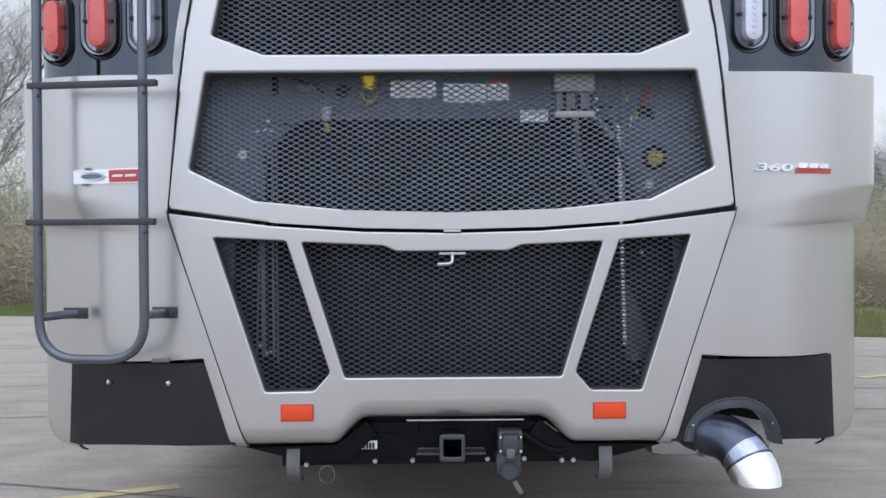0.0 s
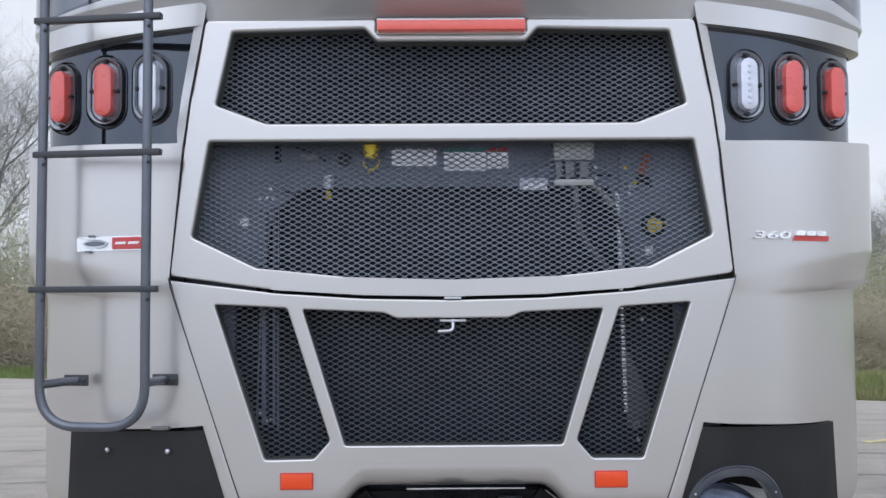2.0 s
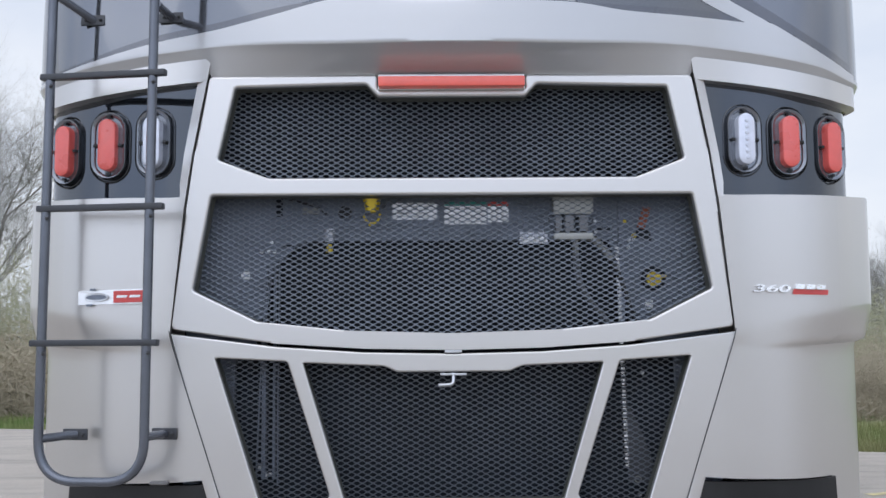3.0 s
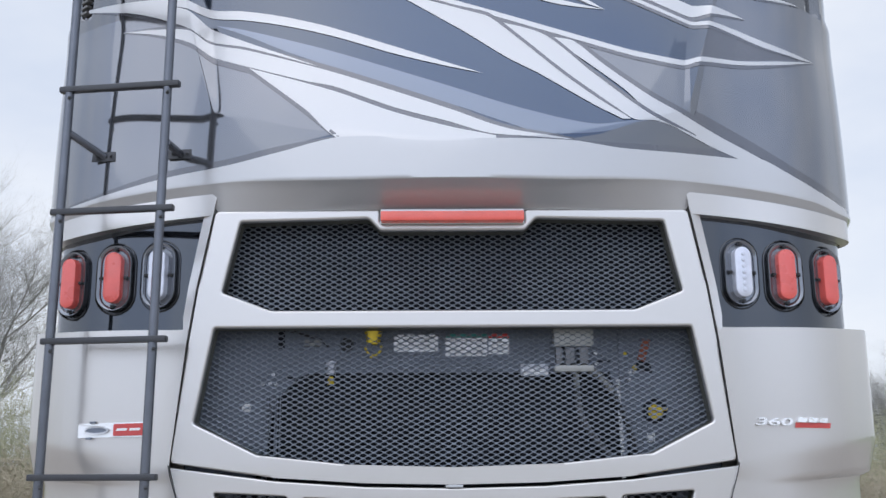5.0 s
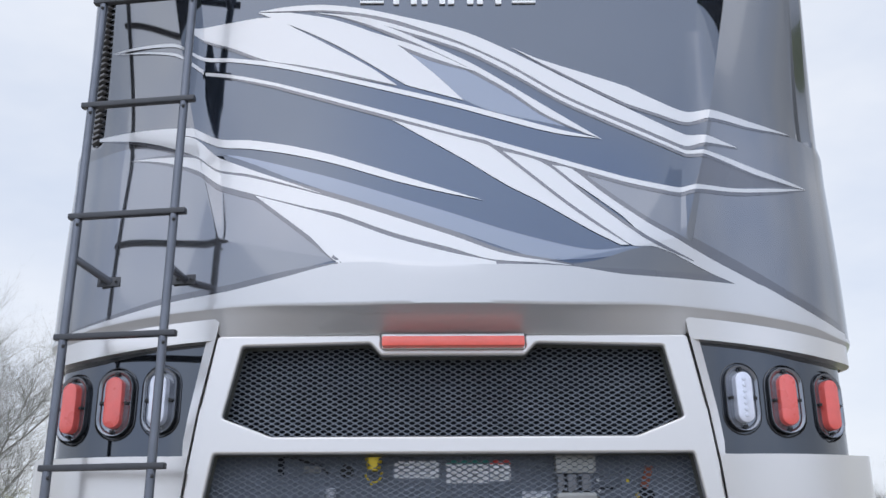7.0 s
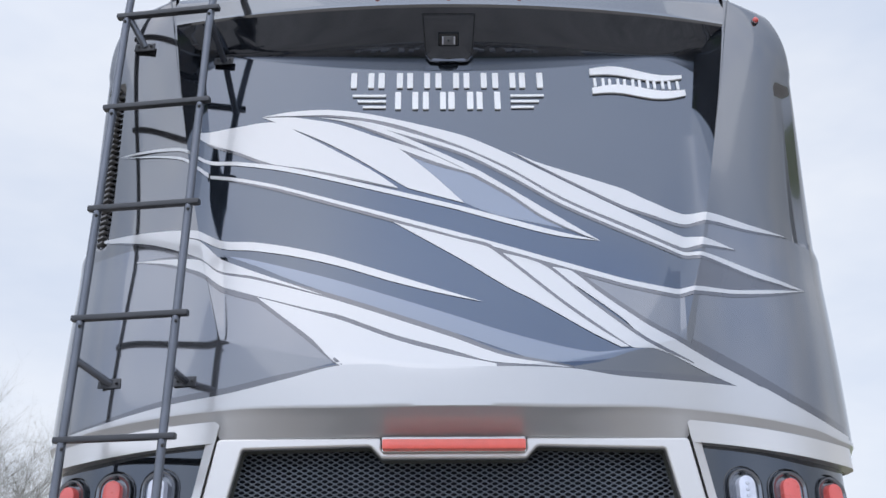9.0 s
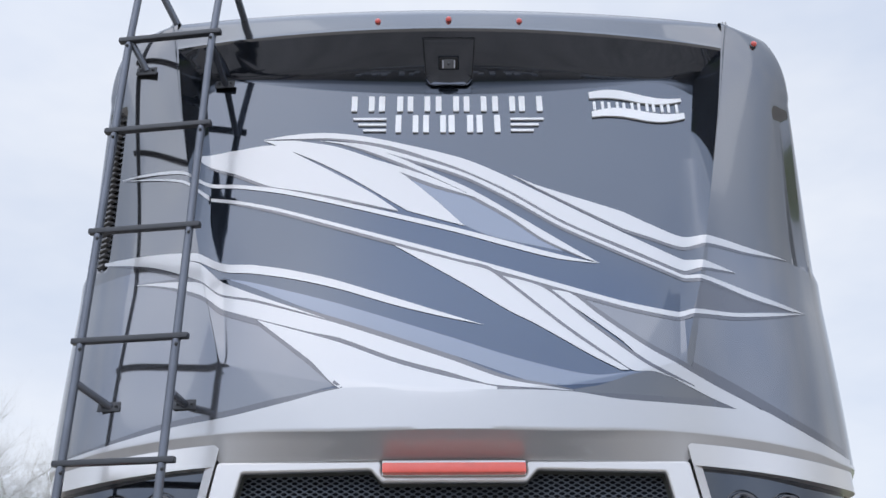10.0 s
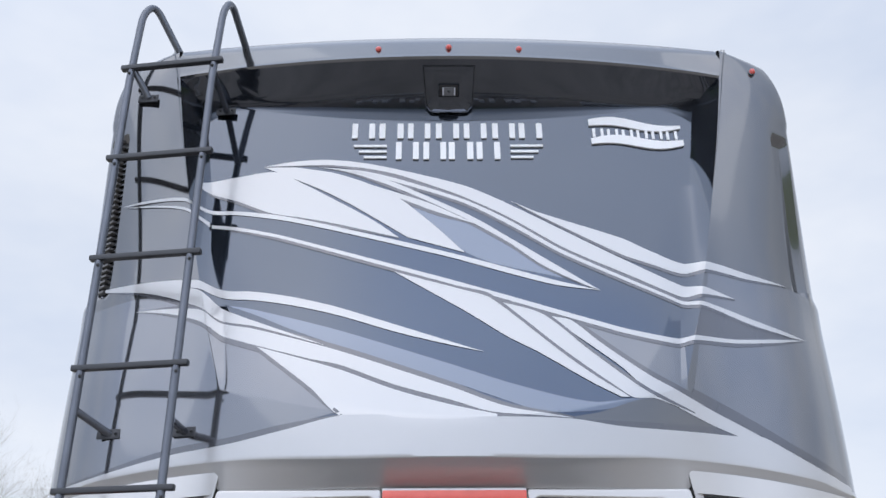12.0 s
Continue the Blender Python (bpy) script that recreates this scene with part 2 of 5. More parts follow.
def plate(outer, holes, y, depth, bevel=0.0):
    """An upright plate in the xz plane with holes through it, its face at y and its back at y + depth."""
    bm = bmesh.new()
    edges = []
    for loop in (outer, *holes):
        vs = [bm.verts.new((x, y, z)) for x, z in loop]
        edges += [bm.edges.new((a, b)) for a, b in zip(vs, vs[1:] + vs[:1])]
    bmesh.ops.triangle_fill(bm, use_beauty=True, use_dissolve=True, edges=edges, normal=(0, -1, 0))
    faces = [f for f in bm.faces]
    for f in faces:
        f.normal_update()
        if f.normal.y > 0:
            f.normal_flip()
    rim = [e for e in bm.edges if e.is_boundary]
    ext = bmesh.ops.extrude_edge_only(bm, edges=rim)
    for v in (g for g in ext["geom"] if isinstance(g, bmesh.types.BMVert)):
        v.co.y = y + depth
    if bevel:
        bmesh.ops.bevel(bm, geom=rim, offset=bevel, segments=3, affect="EDGES", profile=0.5)
    bmesh.ops.recalc_face_normals(bm, faces=bm.faces)
    for f in bm.faces:
        if f.normal.y < -0.97:
            for v in f.verts:
                v.co.y = y
    bm.normal_update()
    for f in bm.faces:
        f.smooth = abs(f.normal.y) < 0.97
    return bm


def grid(rows, thick=0.0):
    """A sheet from rows of points, all of one length; thick moves a second skin along +y."""
    bm = bmesh.new()
    vs = [[bm.verts.new(p) for p in row] for row in rows]
    for a, b in zip(vs, vs[1:]):
        for i in range(len(a) - 1):
            bm.faces.new((a[i], a[i + 1], b[i + 1], b[i]))
    if thick:
        rim = [e for e in bm.edges if e.is_boundary]
        ext = bmesh.ops.extrude_edge_only(bm, edges=rim)
        for v in (g for g in ext["geom"] if isinstance(g, bmesh.types.BMVert)):
            v.co.y += thick
    return bm


def smooth_loop(points, radius, n=4):
    """A closed outline with rounded corners."""
    pts = [Vector((p[0], p[1])) for p in points]
    out = []
    for i, b in enumerate(pts):
        a, c = pts[i - 1], pts[(i + 1) % len(pts)]
        ra, rc = min(radius, (a - b).length * 0.45), min(radius, (c - b).length * 0.45)
        p, q = b + (a - b).normalized() * ra, b + (c - b).normalized() * rc
        out += [tuple(p * (1 - t) ** 2 + b * 2 * t * (1 - t) + q * t * t) for t in (k / n for k in range(n + 1))]
    return out


def inside(x, z, loop):
    hit = False
    for (x0, z0), (x1, z1) in zip(loop, loop[1:] + loop[:1]):
        if (z0 > z) != (z1 > z) and x < (x1 - x0) * (z - z0) / (z1 - z0) + x0:
            hit = not hit
    return hit


def sm(a, b, v):
    v = min(1.0, max(0.0, (v - a) / (b - a)))
    return v * v * (3 - 2 * v)


def interp(v, xs, ys):
    return float(np.interp(v, xs, ys))


# ---- the coach's rear shape: plan curve and upper cap ----


def bow(x):
    return 0.19 * x * x + 0.055 * x ** 4


def plan(s, y0, half=1.325, k=1.0, corner=1.340):
    """A point of the plan curve: s is x up to 1.25, then runs round the corner and along the side."""
    wide = half / 1.325 - 1
    if s <= 1.25:
        return s * (1 + wide * sm(0.85, 1.22, s)), y0 + k * bow(s)
    if s <= 1.32:
        x = 1.25 + (s - 1.25) * 0.045 / 0.07
        return x * (1 + wide), y0 + k * bow(x)
    y1, slope = y0 + k * bow(1.295), k * 0.97
    p0, p1, p2 = (1.295, y1), (corner, y1 + (corner - 1.295) * slope), (corner, y1 + 0.12)
    if s <= 1.5:
        t = (s - 1.32) / 0.18
        x, y = (p0[i] * (1 - t) ** 2 + p1[i] * 2 * t * (1 - t) + p2[i] * t * t for i in (0, 1))
    else:
        x, y = corner, y1 + 0.12 + (s - 1.5)
    return x * (1 + wide), y


def pillar(x, z):
    return 2.70 + 0.10 * sm(1.9, 3.4, z) + bow(x) * (1 - 0.5 * sm(2.4, 3.4, z))


PANEL_TOP = (2.99, 3.239)


def crease_z(x):
    """Where the panel starts: a crease that sags towards the middle."""
    return 1.96 + 0.12 * min(1.0, abs(x) / 0.69) ** 2


def panel(x, z):
    """The recessed panel leans back, bowed at its foot and flat towards its top."""
    foot = crease_z(x)
    v = 1 - min(1.0, max(0.0, (z - foot) / (PANEL_TOP[1] - foot)))
    return (pillar(x, min(z, foot)) - 2.83) * v ** 4 + 2.83 + (PANEL_TOP[0] - 2.83) * (1 - v)


def x_in(z):
    return interp(z, (1.840, 2.060, 2.371, 2.521, 2.615, 2.908, 3.235), (0.660, 0.695, 0.740, 0.771, 0.803, 0.847, 0.903))


def x_out(z):
    return interp(z, (1.84, 2.06, 2.385, 2.55, 2.70, 3.06, 3.337, 3.48), (0.665, 0.706, 0.808, 0.85, 0.886, 0.962, 1.013, 1.045))


def upper(x, z):
    a, i, o = abs(x), x_in(z), x_out(z)
    if a < i:
        return panel(a, z)
    if a < o:
        k = (a - i) / (o - i)
        return panel(i, z) * (1 - k) + pillar(o, z) * k
    return pillar(a, z)


def lip_z(x):
    """The lower edge of the upper cap: level behind the door, a little higher over the lamps."""
    return 1.8455 + 0.014 * sm(0.25, 0.70, abs(x)) * (1 - sm(1.15, 1.30, abs(x)))


def soft_max(a, b, k=0.012):
    """The larger of two depths, with a rounded change-over."""
    return (a + b + math.sqrt((a - b) ** 2 + k * k)) / 2


def flank(x):
    return 2.68 + bow(abs(x))


DOOR_Y = 2.815
# close to the camera's mean position; settle() scales towards it
VIEW_CENTRE = Vector((0, -0.07, 1.05))


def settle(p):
    """Draw a point of the coach in to 2.55 m width along the camera's line of sight, so that its view stays: towards
    the corners the rear is flatter than bow() and its lines run level.
    """
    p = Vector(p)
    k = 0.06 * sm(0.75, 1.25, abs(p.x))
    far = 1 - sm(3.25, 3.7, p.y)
    d = p - VIEW_CENTRE
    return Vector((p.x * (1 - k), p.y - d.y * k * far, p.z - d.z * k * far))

# ---- the ground, the verge and the wood edge ----
def ground_mat(name, c1, c2, scale, fine, bump, rough=0.85):
    m = surface(name, c1, rough, 0, 0.30, scale, fine, bump)

    def patches(n, l, co):
        t = n.new("ShaderNodeTexNoise")
        t.inputs["Scale"].default_value, t.inputs["Detail"].default_value, t.inputs["Roughness"].default_value = 0.35, 6, 0.6
        l.new(co, t.inputs["Vector"])
        r = n.new("ShaderNodeMapRange")
        r.inputs["From Min"].default_value, r.inputs["From Max"].default_value = 0.42, 0.62
        l.new(t.outputs["Fac"], r.inputs["Value"])
        return r.outputs[0]
    return mixin(m, c2, patches)


def speckled(m):
    """Stone grain, dark pits and long drag stains."""
    def grain(n, l, co):
        t = n.new("ShaderNodeTexNoise")
        t.inputs["Scale"].default_value, t.inputs["Detail"].default_value, t.inputs["Roughness"].default_value = 60, 9, 0.80
        l.new(co, t.inputs["Vector"])
        r = n.new("ShaderNodeMapRange")
        r.inputs["From Min"].default_value, r.inputs["From Max"].default_value, r.inputs["To Max"].default_value = 0.50, 0.68, 0.65
        l.new(t.outputs["Fac"], r.inputs["Value"])
        return r.outputs[0]

    def drag(n, l, co):
        mp = n.new("ShaderNodeMapping")
        mp.inputs["Rotation"].default_value, mp.inputs["Scale"].default_value = (0, 0, radians(24)), (0.5, 4.5, 1)
        t = n.new("ShaderNodeTexNoise")
        t.inputs["Scale"].default_value, t.inputs["Detail"].default_value, t.inputs["Roughness"].default_value = 1.3, 8, 0.68
        l.new(co, mp.inputs["Vector"])
        l.new(mp.outputs[0], t.inputs["Vector"])
        r = n.new("ShaderNodeMapRange")
        r.inputs["From Min"].default_value, r.inputs["From Max"].default_value, r.inputs["To Max"].default_value = 0.50, 0.72, 0.60
        l.new(t.outputs["Fac"], r.inputs["Value"])
        return r.outputs[0]

    mixin(m, (0.175, 0.160, 0.142), grain)
    mixin(m, (0.235, 0.214, 0.19), drag)


M["asphalt"] = ground_mat("weathered_grey_asphalt", (0.415, 0.367, 0.312), (0.50, 0.444, 0.380), 3, 190, 0.6)
speckled(M["asphalt"])
M["grass"] = ground_mat("mown_spring_grass", (0.15, 0.225, 0.062), (0.26, 0.255, 0.115), 5, 120, 0.6)
M["line"] = surface("faded_yellow_road_paint", (0.64, 0.55, 0.28), 0.7, 0, 0.3, 9, 150, 0.2)
M["tar"] = surface("black_crack_filler", (0.15, 0.148, 0.145), 0.7, 0, 0.3, 9, 150, 0.2)


def lot_edge(x):
    """Where the asphalt ends: an edge that nears the camera towards the right."""
    return 10.45 - 0.335 * x + 0.10 * math.sin(x * 1.3)


def ground_sheet(name, rows, material, label, category, z=0.0):
    bm = grid([[(x, y, z) for x, y in row] for row in rows])
    ob = part(name, bm, material)
    return tagged(ob, label, category, kind="structure")


ground_sheet("ground", [[(-600 + 60 * i, -600 + 60 * j) for i in range(21)] for j in range(21)], "grass", "open ground of thin spring grass reaching the horizon", "ground", -0.03)
xs = [-40 + i for i in range(81)]
ground_sheet("parking_lot", [[(x, -45) for x in xs], [(x, -12) for x in xs], [(x, 1) for x in xs], [(x, lot_edge(x)) for x in xs]], "asphalt", "weathered light grey asphalt parking lot with tar seams", "parking lot")


def stripe(name, a, b, width, material, z, label, category):
    a, b = Vector(a), Vector(b)
    d = (b - a).normalized()
    side = Vector((-d.y, d.x)) * width / 2
    n = max(2, int((b - a).length / 0.25))
    rng = random.Random(int(abs(a.x * 31 + a.y * 17) * 10))
    rows = []
    for k in range(n + 1):
        c = a + (b - a) * k / n
        j = 1 + rng.uniform(-0.12, 0.12)
        rows.append([(*(c - side * j), z), (*(c + side * j), z)])
    return tagged(part(name, grid(rows), material), label, category, kind="structure")


for a, b in (((-2.55, 3.20), (-1.05, 3.90)), ((2.75, 6.60), (6.2, 8.1)), ((-7.0, -3.2), (-1.6, -2.0)), ((1.6, -2.2), (7.0, -3.6)), ((-6.5, -6.5), (6.5, -7.0))):
    stripe("parking_line", a, b, 0.075, "line", 0.004, "faded yellow parking line painted on the asphalt", "road marking")
for a, b in (((-6, 9.15), (-1.4, 8.6)), ((-5.4, 6.05), (-1.6, 6.7)), ((-3.2, 4.4), (0.4, 3.3)), ((1.6, 5.5), (6, 5.2)), ((2.0, 7.9), (6, 7.3)), ((1.8, 6.2), (6, 6.0)), ((-5, 5.0), (-1.6, 5.5))):
    stripe("tar_seam", a, b, 0.013, "tar", 0.005, "dark tar seam sealing a crack in the asphalt", "crack seal")

# ---- the coach ----
coach = new("motorhome")
coach.location = (0, 3.2, 0)
tagged(coach, "large silver, grey and blue motorhome parked on asphalt", "motorhome")

# body shell behind the rear cap
bm = bmesh.new()
box(bm, -1.29, 1.29, 3.55, 14.2, 0.31, 3.40, 0.05)
part("body_shell", bm, "wall", coach, "pale side walls and roof of the coach")

# recessed rear panel with its slanted reveals
rows = []
for k in range(121):
    z = 1.845 + (PANEL_TOP[1] - 1.845) * k / 120
    i, o = x_in(z), x_out(z)
    cols = [-o, -(o + i) / 2] + [-i + 2 * i * c / 40 for c in range(41)] + [(o + i) / 2, o]
    rows.append([(x, upper(x * 0.99999, z) if abs(abs(x) - i) > 1e-6 else panel(i, z), max(z, lip_z(x) + 0.003)) for x in cols])
panel_bm = grid(rows)
for sgn in (-1, 1):
    a, b = Vector((sgn * 0.903, *PANEL_TOP)), Vector((sgn * x_out(PANEL_TOP[1]), pillar(x_out(PANEL_TOP[1]), PANEL_TOP[1]), PANEL_TOP[1]))
    edge = [Vector((sgn * x_out(z), pillar(x_out(z), z), z)) for z in (3.27, 3.30, 3.345)]
    vs = [panel_bm.verts.new(v) for v in (a, b, *edge, Vector((sgn * 0.955, 2.945, 3.288)))]
    panel_bm.faces.new(vs if sgn < 0 else vs[::-1])
rear_panel = part("rear_panel", panel_bm, "charcoal", coach, "glossy charcoal panel fading to blue, with white swoosh stripes", smooth=True, crease=9)


def cap_width(z):
    """The cap narrows a little towards the roof."""
    return 1.325 - 0.047 * max(0.0, z - 2.56)


def cap_half(z):
    return 1.325 if z < 3.25 else 1.170 + 0.155 * math.sqrt(max(0.0, 1 - ((z - 3.25) / 0.252) ** 2))


for sgn in (-1, 1):
    rows = []
    zs = [1.845 + (3.498 - 1.845) * k / 126 for k in range(127)]
    for z in zs:
        o = x_out(z)
        half = cap_half(z)
        k = 1 - 0.5 * sm(2.4, 3.4, z)
        y0 = 2.70 + 0.10 * sm(1.9, 3.4, z)
        row = []
        top = 0.05 * sm(3.44, 3.498, z) ** 2
        for s in [o + (1.20 - o) * c / 14 for c in range(15)] + [1.20 + 0.007 * c for c in range(1, 19)] + [1.326 + 0.174 * c / 10 for c in range(1, 11)] + [1.7, 2.2]:
            x, y = plan(s, y0, cap_width(z), k, 1.362 - 0.012 * sm(2.53, 2.575, z) - 0.030 * sm(2.6, 3.3, z))
            # side channel let into the corner above the belt
            dent = 0.020 * sm(2.545, 2.565, z) * (1 - sm(3.125, 3.150, z)) * sm(1.216, 1.230, s) * (1 - sm(1.306, 1.324, s))
            inset = 0.006 * sm(2.53, 2.575, z) * (1 - sm(3.18, 3.22, z)) * sm(1.2, 1.3, s)
            if half < 1.325 and x > 1.0:
                x = 1.0 + (x - 1.0) * (half - 1.0) / 0.325
            row.append((sgn * (x - dent - inset), y + dent * 0.9 + top, max(z, lip_z(x) + 0.003)))
        rows.append(row if sgn > 0 else row[::-1])
    corner = part("corner_pillar", grid(rows), "pillar", coach, "grey metallic corner pillar with a side channel", smooth=True)
    # return of the corner's inner edge, behind which the visor ends
    edge = [(x_out(z), pillar(x_out(z), z) + 0.05 * sm(3.44, 3.498, z) ** 2, z) for z in [3.30 + 0.0099 * c for c in range(21)]]
    lip_rows = [[(sgn * (x - 0.003 * f), y + d, z + 0.004 * f) for x, y, z in edge] for d, f in ((0.0, 0), (-0.003, 0.6), (-0.001, 1), (0.006, 1.3), (0.10, 1.0))]
    part("corner_return", grid(lip_rows if sgn < 0 else lip_rows[::-1]), "pillar", corner, smooth=True)

# roof visor over the panel; its soffit has the shade in its paint colour
profile = ((3.60, 3.53, 0.02, 1.065), (3.05, 3.516, 0.05, 1.065), (2.93, 3.505, 0.075, 1.062), (2.892, 3.482, 0.08, 1.060), (2.862, 3.435, 0.095, 1.048), (2.835, 3.370, 0.115, 1.030), (2.822, 3.347, 0.118, 1.020), (2.828, 3.338, 0.116, 1.012))
soffit = ((2.828, 3.338, 0.116, 1.008), (2.88, 3.303, 0.085, 0.978), (2.935, 3.266, 0.042, 0.942), (2.962, 3.250, 0.02, 0.922), (*PANEL_TOP, 0.0, 0.903))
for name, rows_of, colour, lab in (("roof_visor", profile, "pillar", "grey roof visor over the rear panel"), ("visor_soffit", soffit, "soffit", "glossy charcoal soffit under the visor, coloured darker for its shade")):
    rows = [[(half * c / 20, y + b * (half * c / 20) ** 2, z + (0.003 * sm(0.96, 1.07, abs(half * c / 20)) if z > 3.44 else 0)) for c in range(-20, 21)] for y, z, b, half in rows_of]
    if name == "visor_soffit":
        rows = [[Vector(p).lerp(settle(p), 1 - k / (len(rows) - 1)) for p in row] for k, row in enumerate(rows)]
    part(name, grid(rows), colour, coach, lab, smooth=True)

# lower lip of the upper cap: a crisp edge, then a soffit that slopes down to the door
rows = []
for drop, run in ((-0.009, 0), (0.0, 0), (0.003, 0.02), (0.004, 0.05), (None, 0.35), (None, 0.7), (None, 1.0), (None, 1.15)):
    row = []
    for s in [-1.5 + 0.25 * c / 10 for c in range(11)] + [1.25 * c / 60 for c in range(-59, 60)] + [1.25 + 0.25 * c / 10 for c in range(11)]:
        x, y = plan(abs(s), 2.70, corner=1.362)
        deep, foot = max(DOOR_Y, y + 0.02), 1.784 + sm(0.692, 0.712, x) * (0.030 + 0.010 * sm(0.72, 0.95, x))
        edge = lip_z(x)
        z = edge - drop if drop is not None else edge - 0.004 + (foot - edge + 0.004) * (run - 0.05) / 0.95
        row.append((math.copysign(x, s), y - 0.0055 + (deep - y + 0.0055) * run, z))
    rows.append(row)
part("cap_lip", grid(rows), "pearl", coach, "pearl lip and soffit under the upper cap", smooth=True)

# ---- painted stripes ----


def along(line, n):
    """Points spread evenly along a smooth curve through the given ones."""
    p = np.array(line, float)
    p = np.vstack([2 * p[0] - p[1], p, 2 * p[-1] - p[-2]])
    fine = []
    for a, b, c, d in zip(p, p[1:], p[2:], p[3:]):
        # tangents shortened at uneven spacing, so that kinks stay tight
        m1 = (c - a) * min(1, np.hypot(*(c - b)) / max(1e-6, np.hypot(*(b - a)))) * 0.5
        m2 = (d - b) * min(1, np.hypot(*(c - b)) / max(1e-6, np.hypot(*(d - c)))) * 0.5
        for t in np.linspace(0, 1, 16, endpoint=False):
            fine.append(b * (2 * t ** 3 - 3 * t * t + 1) + m1 * (t ** 3 - 2 * t * t + t) + c * (3 * t * t - 2 * t ** 3) + m2 * (t ** 3 - t * t))
    g = np.array(fine + [p[-2]])
    run = np.r_[0, np.cumsum(np.hypot(*np.diff(g, axis=0).T))]
    t = np.linspace(0, run[-1], n)
    g = np.c_[np.interp(t, run, g[:, 0]), np.interp(t, run, g[:, 1])]
    for _ in range(3):
        g[1:-1] = g[1:-1] * 0.5 + (g[:-2] + g[2:]) * 0.25
    return g


def ribbon(top, bottom, lift, n=420, across=6):
    a, b = along(top, n), along(bottom, n)
    rows = []
    for k in range(across + 1):
        q = a * (1 - k / across) + b * k / across
        rows.append([(x, upper(x, z) - lift, z) for x, z in q])
    return grid(rows[::-1])


def shifted(line, dz):
    return [(x, z + dz * min(1, 4 * k / len(line), 4 * (len(line) - 1 - k) / len(line) + 0.25)) for k, (x, z) in enumerate(line)]


def swoosh(colour, top, bottom, lift=0.0024, pins=(), pin_lift=0.0016):
    """A painted stripe between two curves, with grey pinstripes along an edge (0: upper, 1: lower) that are so far wide."""
    part("painted_stripe", ribbon(top, bottom, lift), colour, rear_panel, smooth=True)
    for edge, dz in pins:
        line = (top, bottom)[edge]
        a, b = (line, shifted(line, dz)) if dz < 0 else (shifted(line, dz), line)
        part("pinstripe", ribbon(a, b, pin_lift, across=2), "dark_grey", rear_panel, smooth=True)


# accent
swoosh("pearl", ((0.207, 2.807), (0.297, 2.759), (0.578, 2.646), (0.668, 2.593), (0.771, 2.544), (0.854, 2.557), (1.008, 2.549), (1.181, 2.553)),
       ((0.207, 2.807), (0.296, 2.748), (0.571, 2.579), (0.661, 2.541), (0.766, 2.504), (0.850, 2.526), (1.004, 2.527), (1.181, 2.553)), pins=((1, -0.012),))
# main arc
swoosh("pearl", ((-0.663, 2.957), (-0.561, 2.980), (-0.440, 2.989), (-0.317, 2.976), (-0.196, 2.948), (0.045, 2.875), (0.201, 2.793), (0.569, 2.563), (0.759, 2.456), (0.829, 2.458), (0.943, 2.435)),
       ((-0.663, 2.957), (-0.438, 2.965), (-0.317, 2.953), (-0.196, 2.925), (-0.075, 2.878), (0.044, 2.825), (0.198, 2.737), (0.383, 2.606), (0.562, 2.509), (0.753, 2.413), (0.821, 2.429), (0.943, 2.435)), pins=((1, -0.018),))
# thin arc
swoosh("pearl", ((-0.468, 2.955), (-0.317, 2.940), (-0.195, 2.907), (0.044, 2.815), (0.198, 2.726), (0.382, 2.594), (0.750, 2.398), (0.816, 2.401), (0.999, 2.374), (1.226, 2.363)),
       ((-0.468, 2.955), (-0.316, 2.927), (-0.195, 2.890), (0.043, 2.799), (0.197, 2.706), (0.381, 2.578), (0.749, 2.385), (0.814, 2.386), (0.994, 2.352), (1.162, 2.353)), pins=((1, -0.012),))
# long line
swoosh("pearl", ((-0.819, 2.705), (-0.731, 2.695), (-0.573, 2.660), (0.000, 2.480), (0.538, 2.294), (0.712, 2.258), (0.767, 2.270), (0.915, 2.281), (1.081, 2.322), (1.226, 2.363)),
       ((-0.817, 2.692), (-0.729, 2.681), (-0.572, 2.646), (0.000, 2.462), (0.535, 2.275), (0.708, 2.239), (0.765, 2.253), (0.913, 2.267), (1.078, 2.309), (1.226, 2.363)), pins=((1, -0.013),))
# left lines
swoosh("pearl", ((-1.192, 2.862), (-1.106, 2.855), (-0.937, 2.825), (-0.832, 2.767), (-0.738, 2.762), (-0.581, 2.743), (-0.384, 2.696), (0.002, 2.588), (0.345, 2.476), (0.484, 2.437)),
       ((-1.192, 2.862), (-0.935, 2.812), (-0.830, 2.752), (-0.736, 2.746), (-0.579, 2.724), (-0.382, 2.677), (0.002, 2.569), (0.188, 2.506), (0.344, 2.458), (0.484, 2.437)))
# left lower
swoosh("pearl", ((-1.192, 2.860), (-0.933, 2.789), (-0.826, 2.715)),
       ((-1.192, 2.860), (-0.932, 2.778), (-0.823, 2.696)))
# loop line
swoosh("pearl", ((-0.397, 2.943), (-0.316, 2.930), (-0.195, 2.887), (0.043, 2.759), (0.120, 2.709), (0.484, 2.437)),
       ((-0.397, 2.943), (-0.316, 2.918), (-0.194, 2.865), (-0.075, 2.803), (0.042, 2.735), (0.194, 2.631), (0.303, 2.538), (0.436, 2.458)), pins=((1, -0.013),))
# inner sail
swoosh("pearl", ((-0.663, 2.954), (-0.472, 2.865), (-0.350, 2.794), (-0.147, 2.653)),
       ((-0.549, 2.955), (-0.396, 2.925), (-0.210, 2.841), (-0.075, 2.721), (0.044, 2.591)), pins=((0, 0.030),))
# taper
swoosh("pearl", ((-0.396, 2.922), (-0.075, 2.798), (0.090, 2.706)),
       ((-0.396, 2.922), (-0.075, 2.771), (0.090, 2.706)), pins=((1, -0.014),))
